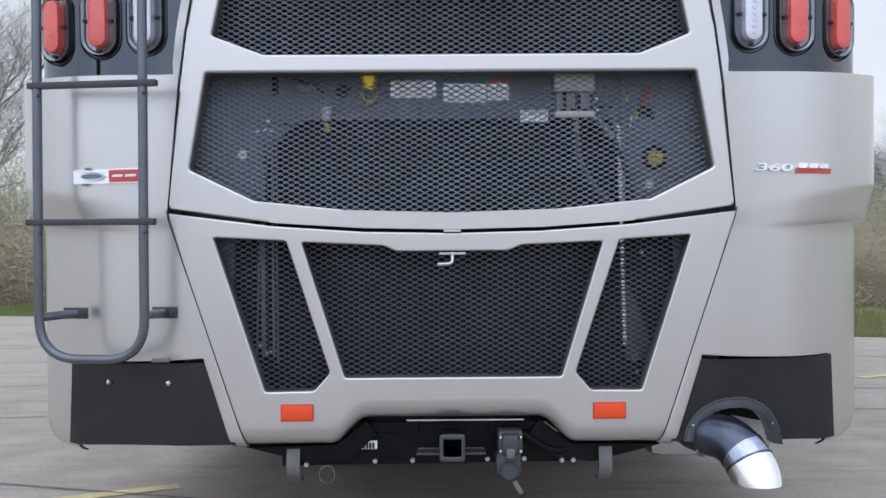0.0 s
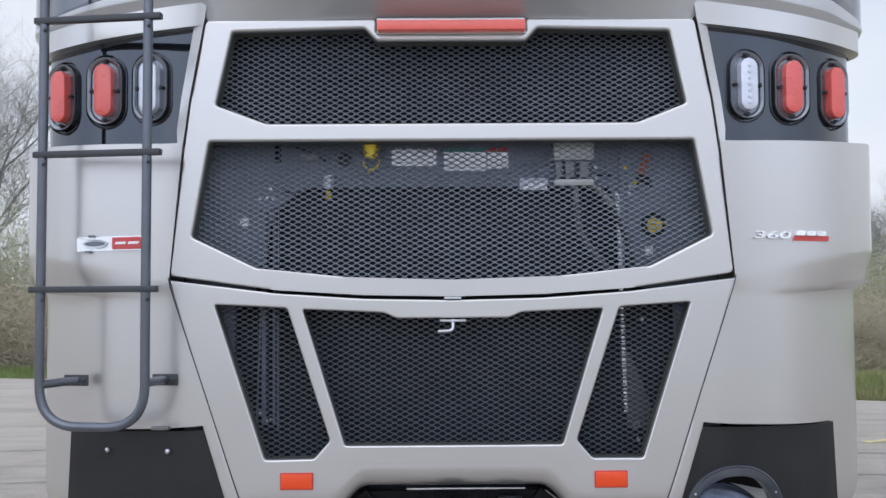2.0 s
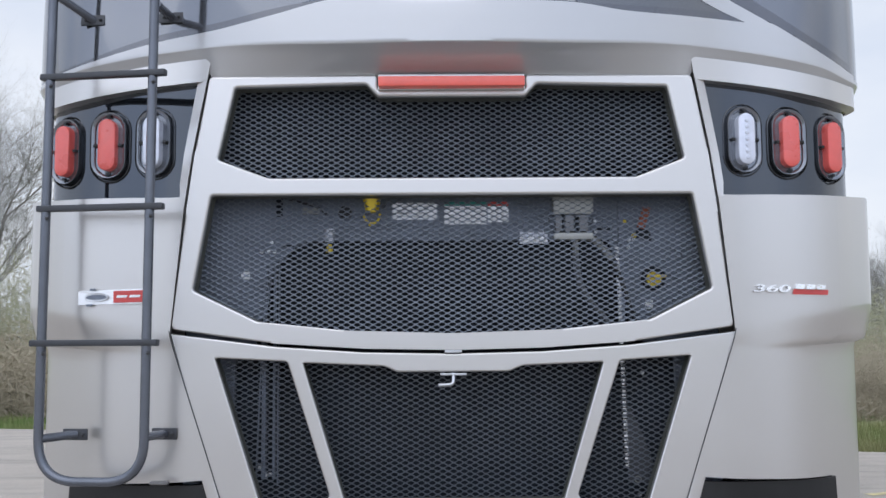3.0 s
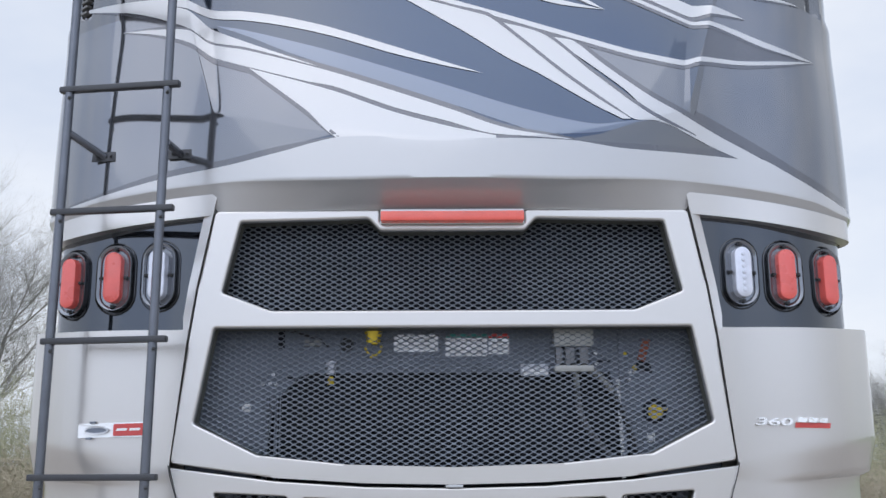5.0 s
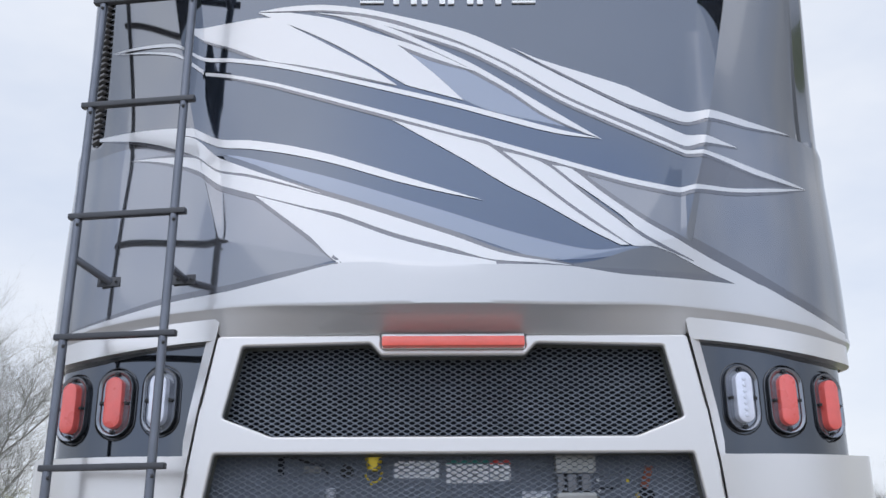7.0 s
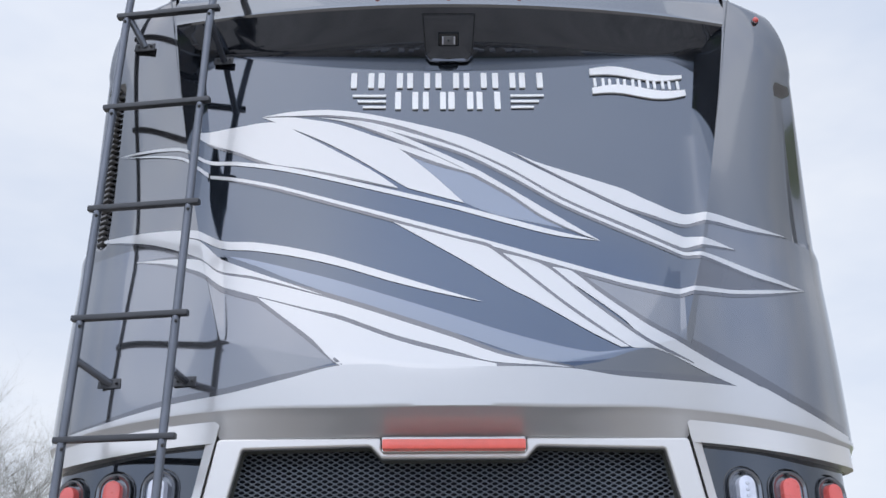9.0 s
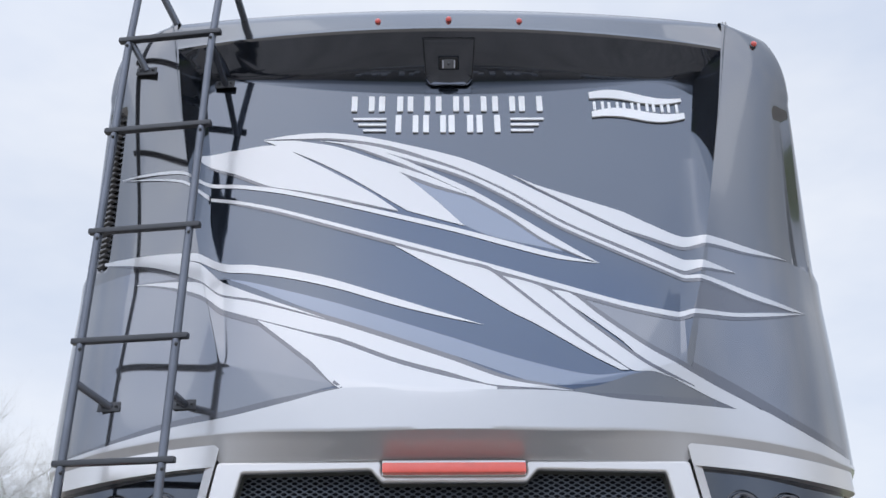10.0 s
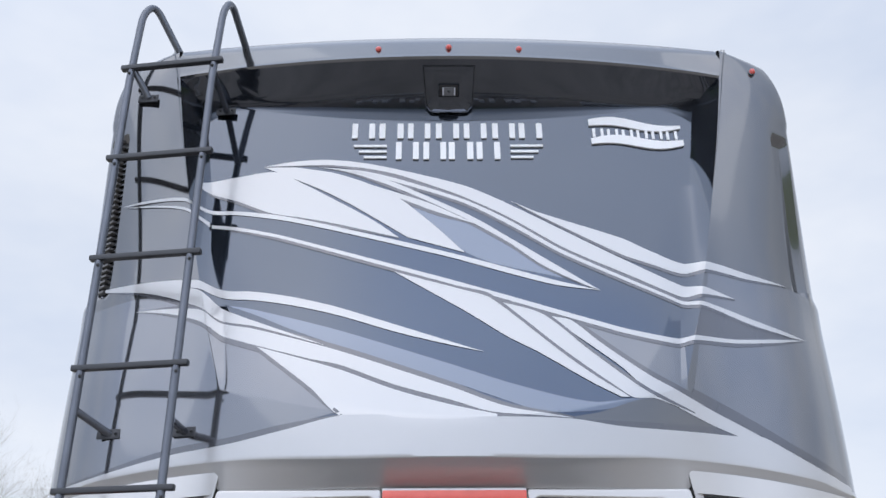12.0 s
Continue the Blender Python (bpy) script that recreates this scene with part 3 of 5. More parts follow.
# outer sail
swoosh("pearl", ((-0.920, 2.899), (-0.869, 2.884), (-0.755, 2.909), (-0.617, 2.932), (-0.513, 2.878), (-0.390, 2.804), (-0.269, 2.726), (-0.180, 2.655)),
       ((-0.920, 2.899), (-0.846, 2.841), (-0.743, 2.805), (-0.620, 2.754), (-0.502, 2.733), (-0.384, 2.707), (-0.180, 2.653)), pins=((1, -0.012),))
# pale fill
swoosh("pale_blue", ((-0.169, 2.819), (0.100, 2.697), (0.373, 2.483)),
       ((-0.169, 2.819), (0.059, 2.585), (0.373, 2.483)), lift=0.0007)
# tip fill
swoosh("dark_grey", ((0.814, 2.384), (0.994, 2.350), (1.156, 2.351)),
       ((0.767, 2.270), (0.916, 2.284), (1.156, 2.349)), lift=0.0007)
# low arc
swoosh("pearl", ((-1.233, 2.568), (-0.844, 2.490), (-0.749, 2.444), (-0.646, 2.436), (-0.514, 2.413), (-0.365, 2.372), (0.097, 2.201)),
       ((-1.231, 2.557), (-1.062, 2.511), (-0.901, 2.477), (-0.836, 2.457), (-0.746, 2.414), (-0.642, 2.403), (-0.511, 2.380), (-0.363, 2.341), (-0.180, 2.277), (-0.038, 2.235), (0.097, 2.201)))
# left wing
swoosh("pearl", ((-1.231, 2.557), (-1.062, 2.511), (-0.901, 2.477), (-0.824, 2.446), (-0.741, 2.373), (-0.396, 2.227)),
       ((-1.231, 2.557), (-1.010, 2.478), (-0.816, 2.382), (-0.744, 2.330), (-0.632, 2.305), (-0.396, 2.227)), pins=((1, -0.020),))
# sweep
swoosh("pearl", ((-1.071, 2.429), (-0.933, 2.403), (-0.815, 2.374), (-0.744, 2.322), (-0.630, 2.295), (-0.354, 2.207), (-0.004, 2.069), (0.161, 1.998), (0.355, 1.964)),
       ((-1.071, 2.429), (-0.930, 2.383), (-0.809, 2.330), (-0.728, 2.272), (-0.439, 2.177), (-0.350, 2.155), (-0.174, 2.078), (-0.006, 2.022), (0.094, 1.984), (0.159, 1.974), (0.355, 1.964)), pins=((0, 0.020), (1, -0.020),))
# low sail
swoosh("pearl", ((-0.614, 2.229), (-0.349, 2.138), (-0.174, 2.061), (-0.006, 2.005), (0.126, 1.972)),
       ((-0.614, 2.229), (-0.430, 2.072), (-0.329, 1.970), (-0.170, 1.952), (0.126, 1.955)), lift=0.0021, pins=((0, 0.016),))
part("pinstripe", ribbon(((-0.614, 2.229), (-0.430, 2.076), (-0.335, 1.984)), ((-0.622, 2.222), (-0.448, 2.072), (-0.352, 1.980)), 0.0016, across=2), "dark_grey", rear_panel, smooth=True)
# pale band
swoosh("pale_blue", ((-0.742, 2.390), (-0.638, 2.368), (-0.360, 2.285), (-0.003, 2.154), (0.167, 2.087), (0.332, 2.035), (0.432, 2.019), (0.610, 2.051)),
       ((-0.742, 2.390), (-0.637, 2.349), (-0.503, 2.286), (-0.177, 2.153), (-0.004, 2.089), (0.162, 2.019), (0.259, 1.983), (0.394, 1.987), (0.499, 2.007), (0.610, 2.045)), lift=0.0007)
# grey wedge
swoosh("pillar", ((0.342, 1.967), (0.428, 1.985), (0.609, 2.040), (0.842, 1.960)),
       ((0.342, 1.964), (0.426, 1.954), (0.599, 1.944), (0.725, 1.945), (0.840, 1.951)), lift=0.0009)
# diag a
swoosh("pearl", ((-0.192, 2.514), (0.037, 2.441), (0.125, 2.409), (0.348, 2.190), (0.428, 2.118), (0.530, 2.040)),
       ((-0.192, 2.514), (0.036, 2.361), (0.176, 2.256), (0.261, 2.203), (0.423, 2.087), (0.503, 2.039)), pins=((0, 0.015),), pin_lift=0.0028)
# diag b
swoosh("pearl", ((0.137, 2.399), (0.289, 2.345), (0.437, 2.197), (0.594, 2.059), (0.733, 2.004)),
       ((0.137, 2.399), (0.266, 2.267), (0.348, 2.192), (0.538, 2.040), (0.609, 2.040), (0.733, 2.004)), pins=((0, 0.015),), pin_lift=0.0028)
# diag c
swoosh("pearl", ((0.316, 2.336), (0.378, 2.321), (0.460, 2.240), (0.523, 2.184), (0.619, 2.110), (0.793, 2.021), (0.953, 1.963)),
       ((0.316, 2.336), (0.357, 2.293), (0.519, 2.147), (0.595, 2.063), (0.768, 1.981), (0.877, 1.948)), pins=((0, 0.022),))
LIP_TOP = ((-1.268, 1.866), (-1.060, 1.879), (-0.859, 1.896), (-0.676, 1.909), (-0.504, 1.938), (-0.328, 1.973), (-0.006, 1.962), (0.242, 1.964), (0.359, 1.961), (0.494, 1.946), (0.670, 1.945), (0.878, 1.950), (0.953, 1.963), (1.066, 1.931), (1.179, 1.901), (1.320, 1.868))
CORNER = ((-1.30, 2.50), (-1.01, 2.47), (-0.894, 2.41), (-0.81, 2.35), (-0.735, 2.28), (-0.60, 2.205), (-0.47, 2.10), (-0.34, 1.99))
part("painted_stripe", ribbon(CORNER, ((-1.25, 1.875), (-1.06, 1.888), (-0.86, 1.905), (-0.68, 1.923), (-0.51, 1.95), (-0.34, 1.985)), 0.0005, n=300, across=48), "pale_grey", rear_panel, "pale grey lower corner", smooth=True)
for edge in (LIP_TOP[:6], LIP_TOP[8:13]):
    part("pinstripe", ribbon(shifted(edge, 0.020), edge, 0.0016, across=2), "dark_grey", rear_panel, smooth=True)
part("pinstripe", ribbon(((0.74, 2.085), (0.88, 2.03), (1.06, 1.965), (1.22, 1.92), (1.30, 1.897)), ((0.72, 2.05), (0.86, 1.995), (1.06, 1.934), (1.22, 1.892), (1.30, 1.874)), 0.0016, across=2), "dark_grey", rear_panel, smooth=True)
# lighter grey below the stripes
part("painted_stripe", ribbon(((0.858, 2.527), (1.004, 2.527), (1.10, 2.535), (1.19, 2.548), (1.29, 2.548)), ((0.74, 2.085), (0.88, 2.03), (1.06, 1.965), (1.22, 1.92), (1.29, 1.90)), 0.0005, n=240, across=40), "pale_grey", rear_panel, "pale grey lower corner", smooth=True)
part("painted_stripe", ribbon(((0.40, 2.320), (0.50, 2.283), (0.60, 2.258), (0.69, 2.243), (0.735, 2.250)), ((0.44, 2.27), (0.52, 2.20), (0.61, 2.13), (0.69, 2.083), (0.72, 2.075)), 0.0005, across=20), "pale_grey", rear_panel, smooth=True)
part("painted_stripe", ribbon(LIP_TOP, [(x, min(z - 0.004, lip_z(x) + 0.006)) for x, z in LIP_TOP], 0.0024, n=400, across=8), "pearl", rear_panel, "pearl white band along the lip", smooth=True)

# ---- engine door ----
def shrink(loop, d):
    c = Vector((sum(p[0] for p in loop) / len(loop), sum(p[1] for p in loop) / len(loop)))
    return [(x + math.copysign(d, x - c.x), z + math.copysign(d, z - c.y)) for x, z in loop]


G1 = [(-0.621, 1.745), (-0.246, 1.754), (-0.212, 1.717), (0.212, 1.717), (0.246, 1.754), (0.621, 1.745), (0.666, 1.536), (0.526, 1.482), (-0.524, 1.482), (-0.668, 1.536)]
G2 = [(-0.686, 1.432), (0.686, 1.432), (0.734, 1.162), (0.556, 1.074), (0.30, 1.047), (0, 1.038), (-0.30, 1.047), (-0.550, 1.074), (-0.734, 1.163)]
DOOR = [(-0.696, 1.778), (-0.2125, 1.782), (-0.2125, 1.738), (0.2125, 1.738), (0.2125, 1.782), (0.694, 1.778), (0.735, 1.55), (0.756, 1.39), (0.793, 1.053), (0.5, 1.012), (0.25, 0.996), (0, 0.991), (-0.25, 0.996), (-0.5, 1.012), (-0.794, 1.053), (-0.756, 1.39), (-0.735, 1.55)]
engine_door = part("engine_door", plate(smooth_loop(DOOR, 0.012), [smooth_loop(G1, 0.008), smooth_loop(G2, 0.008)], DOOR_Y, 0.022, 0.007), "silver", coach, "silver engine door with two grille openings")
G3 = [[(-0.669, 0.972), (-0.466, 0.961), (-0.346, 0.590), (-0.391, 0.540), (-0.528, 0.538)], [(-0.422, 0.957), (-0.193, 0.946), (-0.159, 0.930), (0.157, 0.930), (0.194, 0.946), (0.422, 0.955), (0.305, 0.576), (-0.304, 0.576)], [(0.469, 0.959), (0.669, 0.972), (0.530, 0.537), (0.388, 0.538), (0.345, 0.588)]]
LOWER = [(-0.794, 1.041), (-0.5, 1.003), (-0.25, 0.986), (0, 0.981), (0.25, 0.986), (0.5, 1.003), (0.797, 1.039), (0.6476, 0.522), (-0.6476, 0.522)]
lower_panel = part("lower_panel", plate(LOWER, [smooth_loop(g, 0.008) for g in G3], DOOR_Y, 0.022, 0.005), "silver", coach, "silver lower engine panel with three grille openings")
# rolled lower edge of the panel, arched over the hitch
rows = []
for a in range(0, 15):
    row = []
    for c in range(-44, 45):
        u = c / 44
        foot = 0.384 + 0.074 * (1 - sm(0.235, 0.350, abs(u) * 0.612))
        r = 0.055
        if a < 5:
            y, z = DOOR_Y, 0.5265 + (foot + r - 0.5265) * a / 4
        else:
            t = radians(90 * (a - 4) / 10)
            y, z = DOOR_Y + r * (1 - math.cos(t)), foot + r * (1 - math.sin(t))
        edge = 0.6488 - (0.5265 - z) * 0.292
        row.append((edge * u, y, z))
    rows.append(row)
part("rolled_edge", grid(rows[::-1]), "silver", lower_panel, smooth=True)


def expanded_metal(loop, y, px=0.0305, pz=0.0160, w=0.0019, t=0.0013, lean=1):
    """Expanded-metal mesh that fills an outline: diamond strands of real thickness."""
    xs, zs = [p[0] for p in loop], [p[1] for p in loop]
    verts, faces = [], []
    for j in range(int(min(zs) / (pz / 2)) - 2, int(max(zs) / (pz / 2)) + 2):
        for i in range(int(min(xs) / (px / 2)) - 2, int(max(xs) / (px / 2)) + 2):
            if (i + j) % 2:
                continue
            x, z = i * px / 2, j * pz / 2
            for d in (-1, 1):
                x1, z1 = x + d * px / 2, z + pz / 2
                if not inside((x + x1) / 2, (z + z1) / 2, loop):
                    continue
                k = len(verts)
                # strands lie as slanted blades that thicken at the knots
                for (u, v, f) in ((x, z, 1.5), (x + d * px * 0.12, z + pz * 0.06, 1.2), ((x + x1) / 2, (z + z1) / 2, 0.85), (x1 - d * px * 0.12, z1 - pz * 0.06, 1.2), (x1, z1, 1.5)):
                    verts += [(u, y - t, v - lean * w * f), (u, y + t * 1.3, v + lean * w * f), (u, y + t * 2.4, v + lean * w * 0.8 * f), (u, y + t * 0.9, v - lean * w * 1.2 * f)]
                for s in (0, 4, 8, 12):
                    for q in range(4):
                        faces.append((k + s + q, k + s + (q + 1) % 4, k + s + 4 + (q + 1) % 4, k + s + 4 + q))
    me = bpy.data.meshes.new("mesh_grille")
    me.from_pydata(verts, [], faces)
    return me


for loop, owner in ((G1, engine_door), (G2, engine_door), *((g, lower_panel) for g in G3)):
    depth = 0.062 if loop is G1 else 0.060 if loop is G2 else 0.055
    part("mesh_grille", expanded_metal(shrink(loop, 0.005), DOOR_Y + depth, w=0.0022 if loop is G1 else 0.0019 if loop is G2 else 0.0017, lean=1 if loop in (G1, G2) else -1), "mesh", owner, "grey expanded-metal mesh grille", kind="stuff")
    edge = smooth_loop(loop, 0.008)
    reveal = grid([[(x, DOOR_Y + d, z) for x, z in edge + edge[:1]] for d in (0.016, depth + 0.006)])
    part("reveal", reveal, "jamb", owner, "dark olive reveal round the grille")

# ---- flanks beside the engine door ----
def door_edge(z):
    return interp(z, (0.36, 0.405, 0.50, 1.041, 1.39, 1.55, 1.778, 1.85), (0.575, 0.590, 0.6225, 0.799, 0.762, 0.741, 0.700, 0.688))


def flank_patch(z0, z1, inner, sgn, half=1.325, y0=2.68, nz=16, outer=2.0, thick=0.02, tilt=None, tuck=None, zs=None):
    rows = []
    for z in zs or [z0 + (z1 - z0) * k / nz for k in range(nz + 1)]:
        a = inner(z)
        h = half(z) if callable(half) else half
        yy = y0(z) if callable(y0) else y0
        b = outer(z) if callable(outer) else outer
        ss = [a + (min(b, 1.25) - a) * c / 14 for c in range(15)]
        if b > 1.25:
            ss += [1.25 + 0.25 * c / 10 for c in range(1, 11)] + [1.6, b]
        row = [(sgn * p[0], p[1] + (tuck(s, z) if tuck else 0), z + (tilt(s, z) if tilt else 0)) for s, p in ((s, plan(s, yy, h)) for s in ss)]
        rows.append(row if sgn > 0 else row[::-1])
    return grid(rows, thick)


def join(*bms):
    out = bmesh.new()
    for b in bms:
        me = bpy.data.meshes.new("piece")
        b.to_mesh(me)
        b.free()
        out.from_mesh(me)
        bpy.data.meshes.remove(me)
    return out


ARCH = [(0.662, 0.30), (0.670, 0.428), (0.7025, 0.470), (0.751, 0.4915), (0.796, 0.4945), (0.847, 0.488), (0.897, 0.4565), (0.926, 0.410), (0.938, 0.30)]


def skirt_edge(z):
    return interp(z, (0.36, 0.407, 0.634), (0.611, 0.627, 0.697))


# the quarter tucks in below a crease that rises towards the corner
MID_Z = [0.635 + 0.035 * k for k in range(10)] + [0.972, 0.980, 0.985, 0.990, 0.995, 1.000, 1.010, 1.022, 1.034, 1.046, 1.050, 1.054, 1.07, 1.10, 1.14, 1.19, 1.24, 1.29, 1.34, 1.39, 1.42, 1.428]


def mid_tuck_run(z):
    return interp(z, (0.97, 0.985, 0.997, 1.047, 1.057), (1, 0.94, 0.42, 0.03, 0))


def foot_roll(z):
    return 1 - math.sqrt(max(0.0, 1 - (max(0.0, 0.40 - z) / 0.097) ** 2))


def mid_half(z):
    return 1.345 - 0.045 * mid_tuck_run(z) - 0.05 * foot_roll(z)


def mid_y(z):
    return 2.68


def flush(y, z):
    """Below the door seam the quarter lies flush with the lower engine panel."""
    return y + (soft_max(y, DOOR_Y - 0.003) - y) * (1 - sm(0.99, 1.04, z))


def mid_tuck(s, z):
    y = mid_y(z) + bow(s)
    return flush(y, z) - y + 0.042 * sm(0.96, 1.25, s) * mid_tuck_run(z) + 0.05 * foot_roll(z)


def mid_tilt(s, z):
    ramp = min(1.0, max(0.0, (s - 0.70) / 0.45))
    late = min(1.0, max(0.0, (s - 0.80) / 0.53))
    low = interp(z, (0.40, 0.635, 0.85), (0, -0.034, 0)) * ramp
    return low + interp(z, (0.90, 0.985, 1.0, 1.05, 1.16, 1.428), (0, 0.018, 0.020, 0.062, 0.045, 0.034)) * late


def skirt_tilt(s, z):
    run, low = min(1, max(0, (s - 0.62) / 0.53)), (0.626 - z) / 0.261
    return -0.028 * run * (1 - low) + low * (0.024 - 0.046 * run ** 2)


for sgn in (-1, 1):
    flanks = join(flank_patch(1.765, 1.830, door_edge, sgn, 1.330, 2.709, 5, thick=0.07),
                  flank_patch(1.425, 1.745, lambda z: door_edge(z) + 0.010, sgn, 1.312, 2.760, 6),
                  flank_patch(0, 0, door_edge, sgn, mid_half, mid_y, outer=1.170, tilt=mid_tilt, tuck=mid_tuck, zs=MID_Z),
                  flank_patch(0, 0, lambda z: 1.170 if z > 0.63 else interp(z, (0.33, 0.61), (1.200, 1.184)), sgn, mid_half, mid_y, tilt=mid_tilt, tuck=mid_tuck, zs=[0.40 - 0.096 * math.sin(radians(80 - 10 * k)) for k in range(8)] + [0.40 + 0.03 * k for k in range(8)] + MID_Z))
    flank_ob = part("rear_quarter", flanks, "silver", coach, "champagne silver rear quarter panel", smooth=True)
    # strip between the black skirt and the engine panel, rolled under at its foot
    low = []
    for k in range(14):
        t = radians(max(0, k - 4) * 10)
        z = 0.635 - (0.635 - 0.420) * min(k, 4) / 4 - 0.042 * math.sin(t)
        back = 0.042 * (1 - math.cos(t))
        a, b = door_edge(z), skirt_edge(z) + 0.004
        row = [(sgn * x, soft_max(2.69 + bow(x), DOOR_Y - 0.003) + back + (0.004 if c in (0, 8) else 0.001 if c in (1, 7) else 0), z) for c, x in ((c, a + (b - a) * f) for c, f in enumerate((0, 0.03, 0.12, 0.3, 0.5, 0.7, 0.88, 0.97, 1)))]
        low.append(row if sgn < 0 else row[::-1])
    part("skirt_strip", grid(low, 0.01), "silver", flank_ob, smooth=True)
    # black seal in the joint
    seal = [(sgn * (door_edge(z) + 0.001 * sm(0.7, 0.9, z) - 0.001), DOOR_Y - 0.0015 + 0.04 * (1 - sm(0.372, 0.425, z)), z) for z in [0.385 + 0.663 * k / 24 for k in range(25)]]
    part("joint_seal", tube(bmesh.new(), seal, 0.0016, 6), "rubber", flank_ob, smooth=True)
    # inner strip that frames the lamp panel
    frame_strip = flank_patch(1.42, 1.772, door_edge, sgn, 1.325, lambda z: interp(z, (1.42, 1.772), (2.681, 2.707)), 8, outer=0.765, thick=0.03)
    for v in frame_strip.verts:
        e = door_edge(v.co.z)
        v.co.x = sgn * (e + (abs(v.co.x) - e) * interp(v.co.z, (1.42, 1.77), (0.022, 0.032)) / max(0.01, 0.765 - e)) if abs(v.co.x) > e + 1e-4 else v.co.x
    part("lamp_surround", frame_strip, "silver", flank_ob, smooth=True)
    # glossy lamp panel
    part("lamp_panel", flank_patch(1.425, 1.768, lambda z: door_edge(z) + 0.022, sgn, 1.305, 2.742, 6, outer=1.36), "lamp_panel", flank_ob, "glossy black tail lamp panel", smooth=True)
    # top of the lamp recess, coloured black for the shadow under the overhang
    top = []
    for c in range(31):
        run = 0.705 + (1.45 - 0.705) * c / 30
        (xa, ya), (xb, yb) = plan(run, 2.712, 1.326), plan(run, 2.775, 1.305)
        top.append([(sgn * xa, ya, 1.7665), (sgn * xb, yb, 1.7665)])
    part("recess_top", grid(top), "gloss_black", flank_ob, smooth=True)
    # black skirt
    skirt = flank_patch(0.365, 0.626, skirt_edge, sgn, 1.30, 2.70, 8, outer=lambda z: interp(z, (0.365, 0.626), (1.197, 1.182)), tuck=lambda s, z: soft_max(2.70 + bow(s), DOOR_Y + 0.004) - 2.70 - bow(s), tilt=skirt_tilt)
    if sgn > 0:
        # cut-out for the exhaust
        bmesh.ops.subdivide_edges(skirt, edges=skirt.edges[:], cuts=3, use_grid_fill=True)
        gone = [f for f in skirt.faces if inside(f.calc_center_median().x, f.calc_center_median().z, ARCH)]
        bmesh.ops.delete(skirt, geom=gone, context="FACES")
    part("skirt_panel", skirt, "satin_black", flank_ob, "black plastic skirt panel", smooth=True)

# ---- tail lamps ----


def stadium(w, h, n=10):
    r, out = w / 2, []
    for cz, a0 in ((h / 2 - r, 0), (-(h / 2 - r), 180)):
        out += [(r * math.cos(radians(a0 + 180 * k / n)), cz + r * math.sin(radians(a0 + 180 * k / n))) for k in range(n + 1)]
    return out


def loft(rings, cap=True):
    """A skin over outlines of equal length, each given with its y."""
    bm = bmesh.new()
    vs = [[bm.verts.new((x, y, z)) for x, z in loop] for loop, y in rings]
    n = len(vs[0])
    for a, b in zip(vs, vs[1:]):
        for k in range(n):
            bm.faces.new((a[k], a[(k + 1) % n], b[(k + 1) % n], b[k]))
    if cap:
        bm.faces.new(vs[-1])
    bmesh.ops.recalc_face_normals(bm, faces=bm.faces)
    return bm


def tail_lamp(x, y, z, yaw, lens, label, deep):
    place = Matrix.Translation((x, y, z)) @ Matrix.Rotation(yaw, 4, "Z")

    def put(bm):
        bm.transform(place)
        return bm
    body = part("tail_lamp", put(loft([(stadium(0.125, 0.220), 0.02 + deep), (stadium(0.124, 0.219), 0.011), (stadium(0.122, 0.217), 0.008), (stadium(0.118, 0.213), 0.007), (stadium(0.115, 0.210), 0.010), (stadium(0.113, 0.208), 0.016)])), "bezel", coach, label, smooth=True)
    part("bezel", put(loft([(stadium(0.108, 0.202), 0.012), (stadium(0.107, 0.201), 0.000), (stadium(0.103, 0.197), -0.006), (stadium(0.099, 0.193), -0.007)], False)), "bezel", body, smooth=True)
    part("rim", put(loft([(stadium(0.099, 0.193), -0.007), (stadium(0.095, 0.189), -0.0065), (stadium(0.082, 0.176), -0.002)], False)), "lamp_rim", body, "bezel rim coloured grey for the sky it reflects", smooth=True)
    part("well", put(loft([(stadium(0.082, 0.176), -0.002), (stadium(0.078, 0.172), 0.003), (stadium(0.056, 0.155), 0.004)])), "lamp_rim", body, smooth=True)
    lens_bm = loft([(stadium(0.052, 0.152), 0.012), (stadium(0.052, 0.152), -0.017), (stadium(0.049, 0.149), -0.021), (stadium(0.040, 0.140), -0.0225)])
    part("lens", put(lens_bm), lens, body, smooth=True)
    for dx, dz in ((0.0, 0.084), (0.0, -0.084), (0.036, 0.0), (-0.036, 0.0)):
        bm = box(bmesh.new(), dx - 0.005, dx + 0.005, -0.012, 0.0, dz - 0.004, dz + 0.004, 0.001)
        part("clip", put(bm), "satin_black", body)
    if lens == "clear":
        for k in range(7):
            bm = bmesh.new()
            bmesh.ops.create_cone(bm, cap_ends=True, segments=12, radius1=0.0075, radius2=0.0045, depth=0.003, matrix=Matrix.Translation((0, -0.0232, 0.054 - 0.018 * k)) @ Matrix.Rotation(radians(90), 4, "X"))
            part("reflector_cup", put(bm), "clear", body, smooth=True)


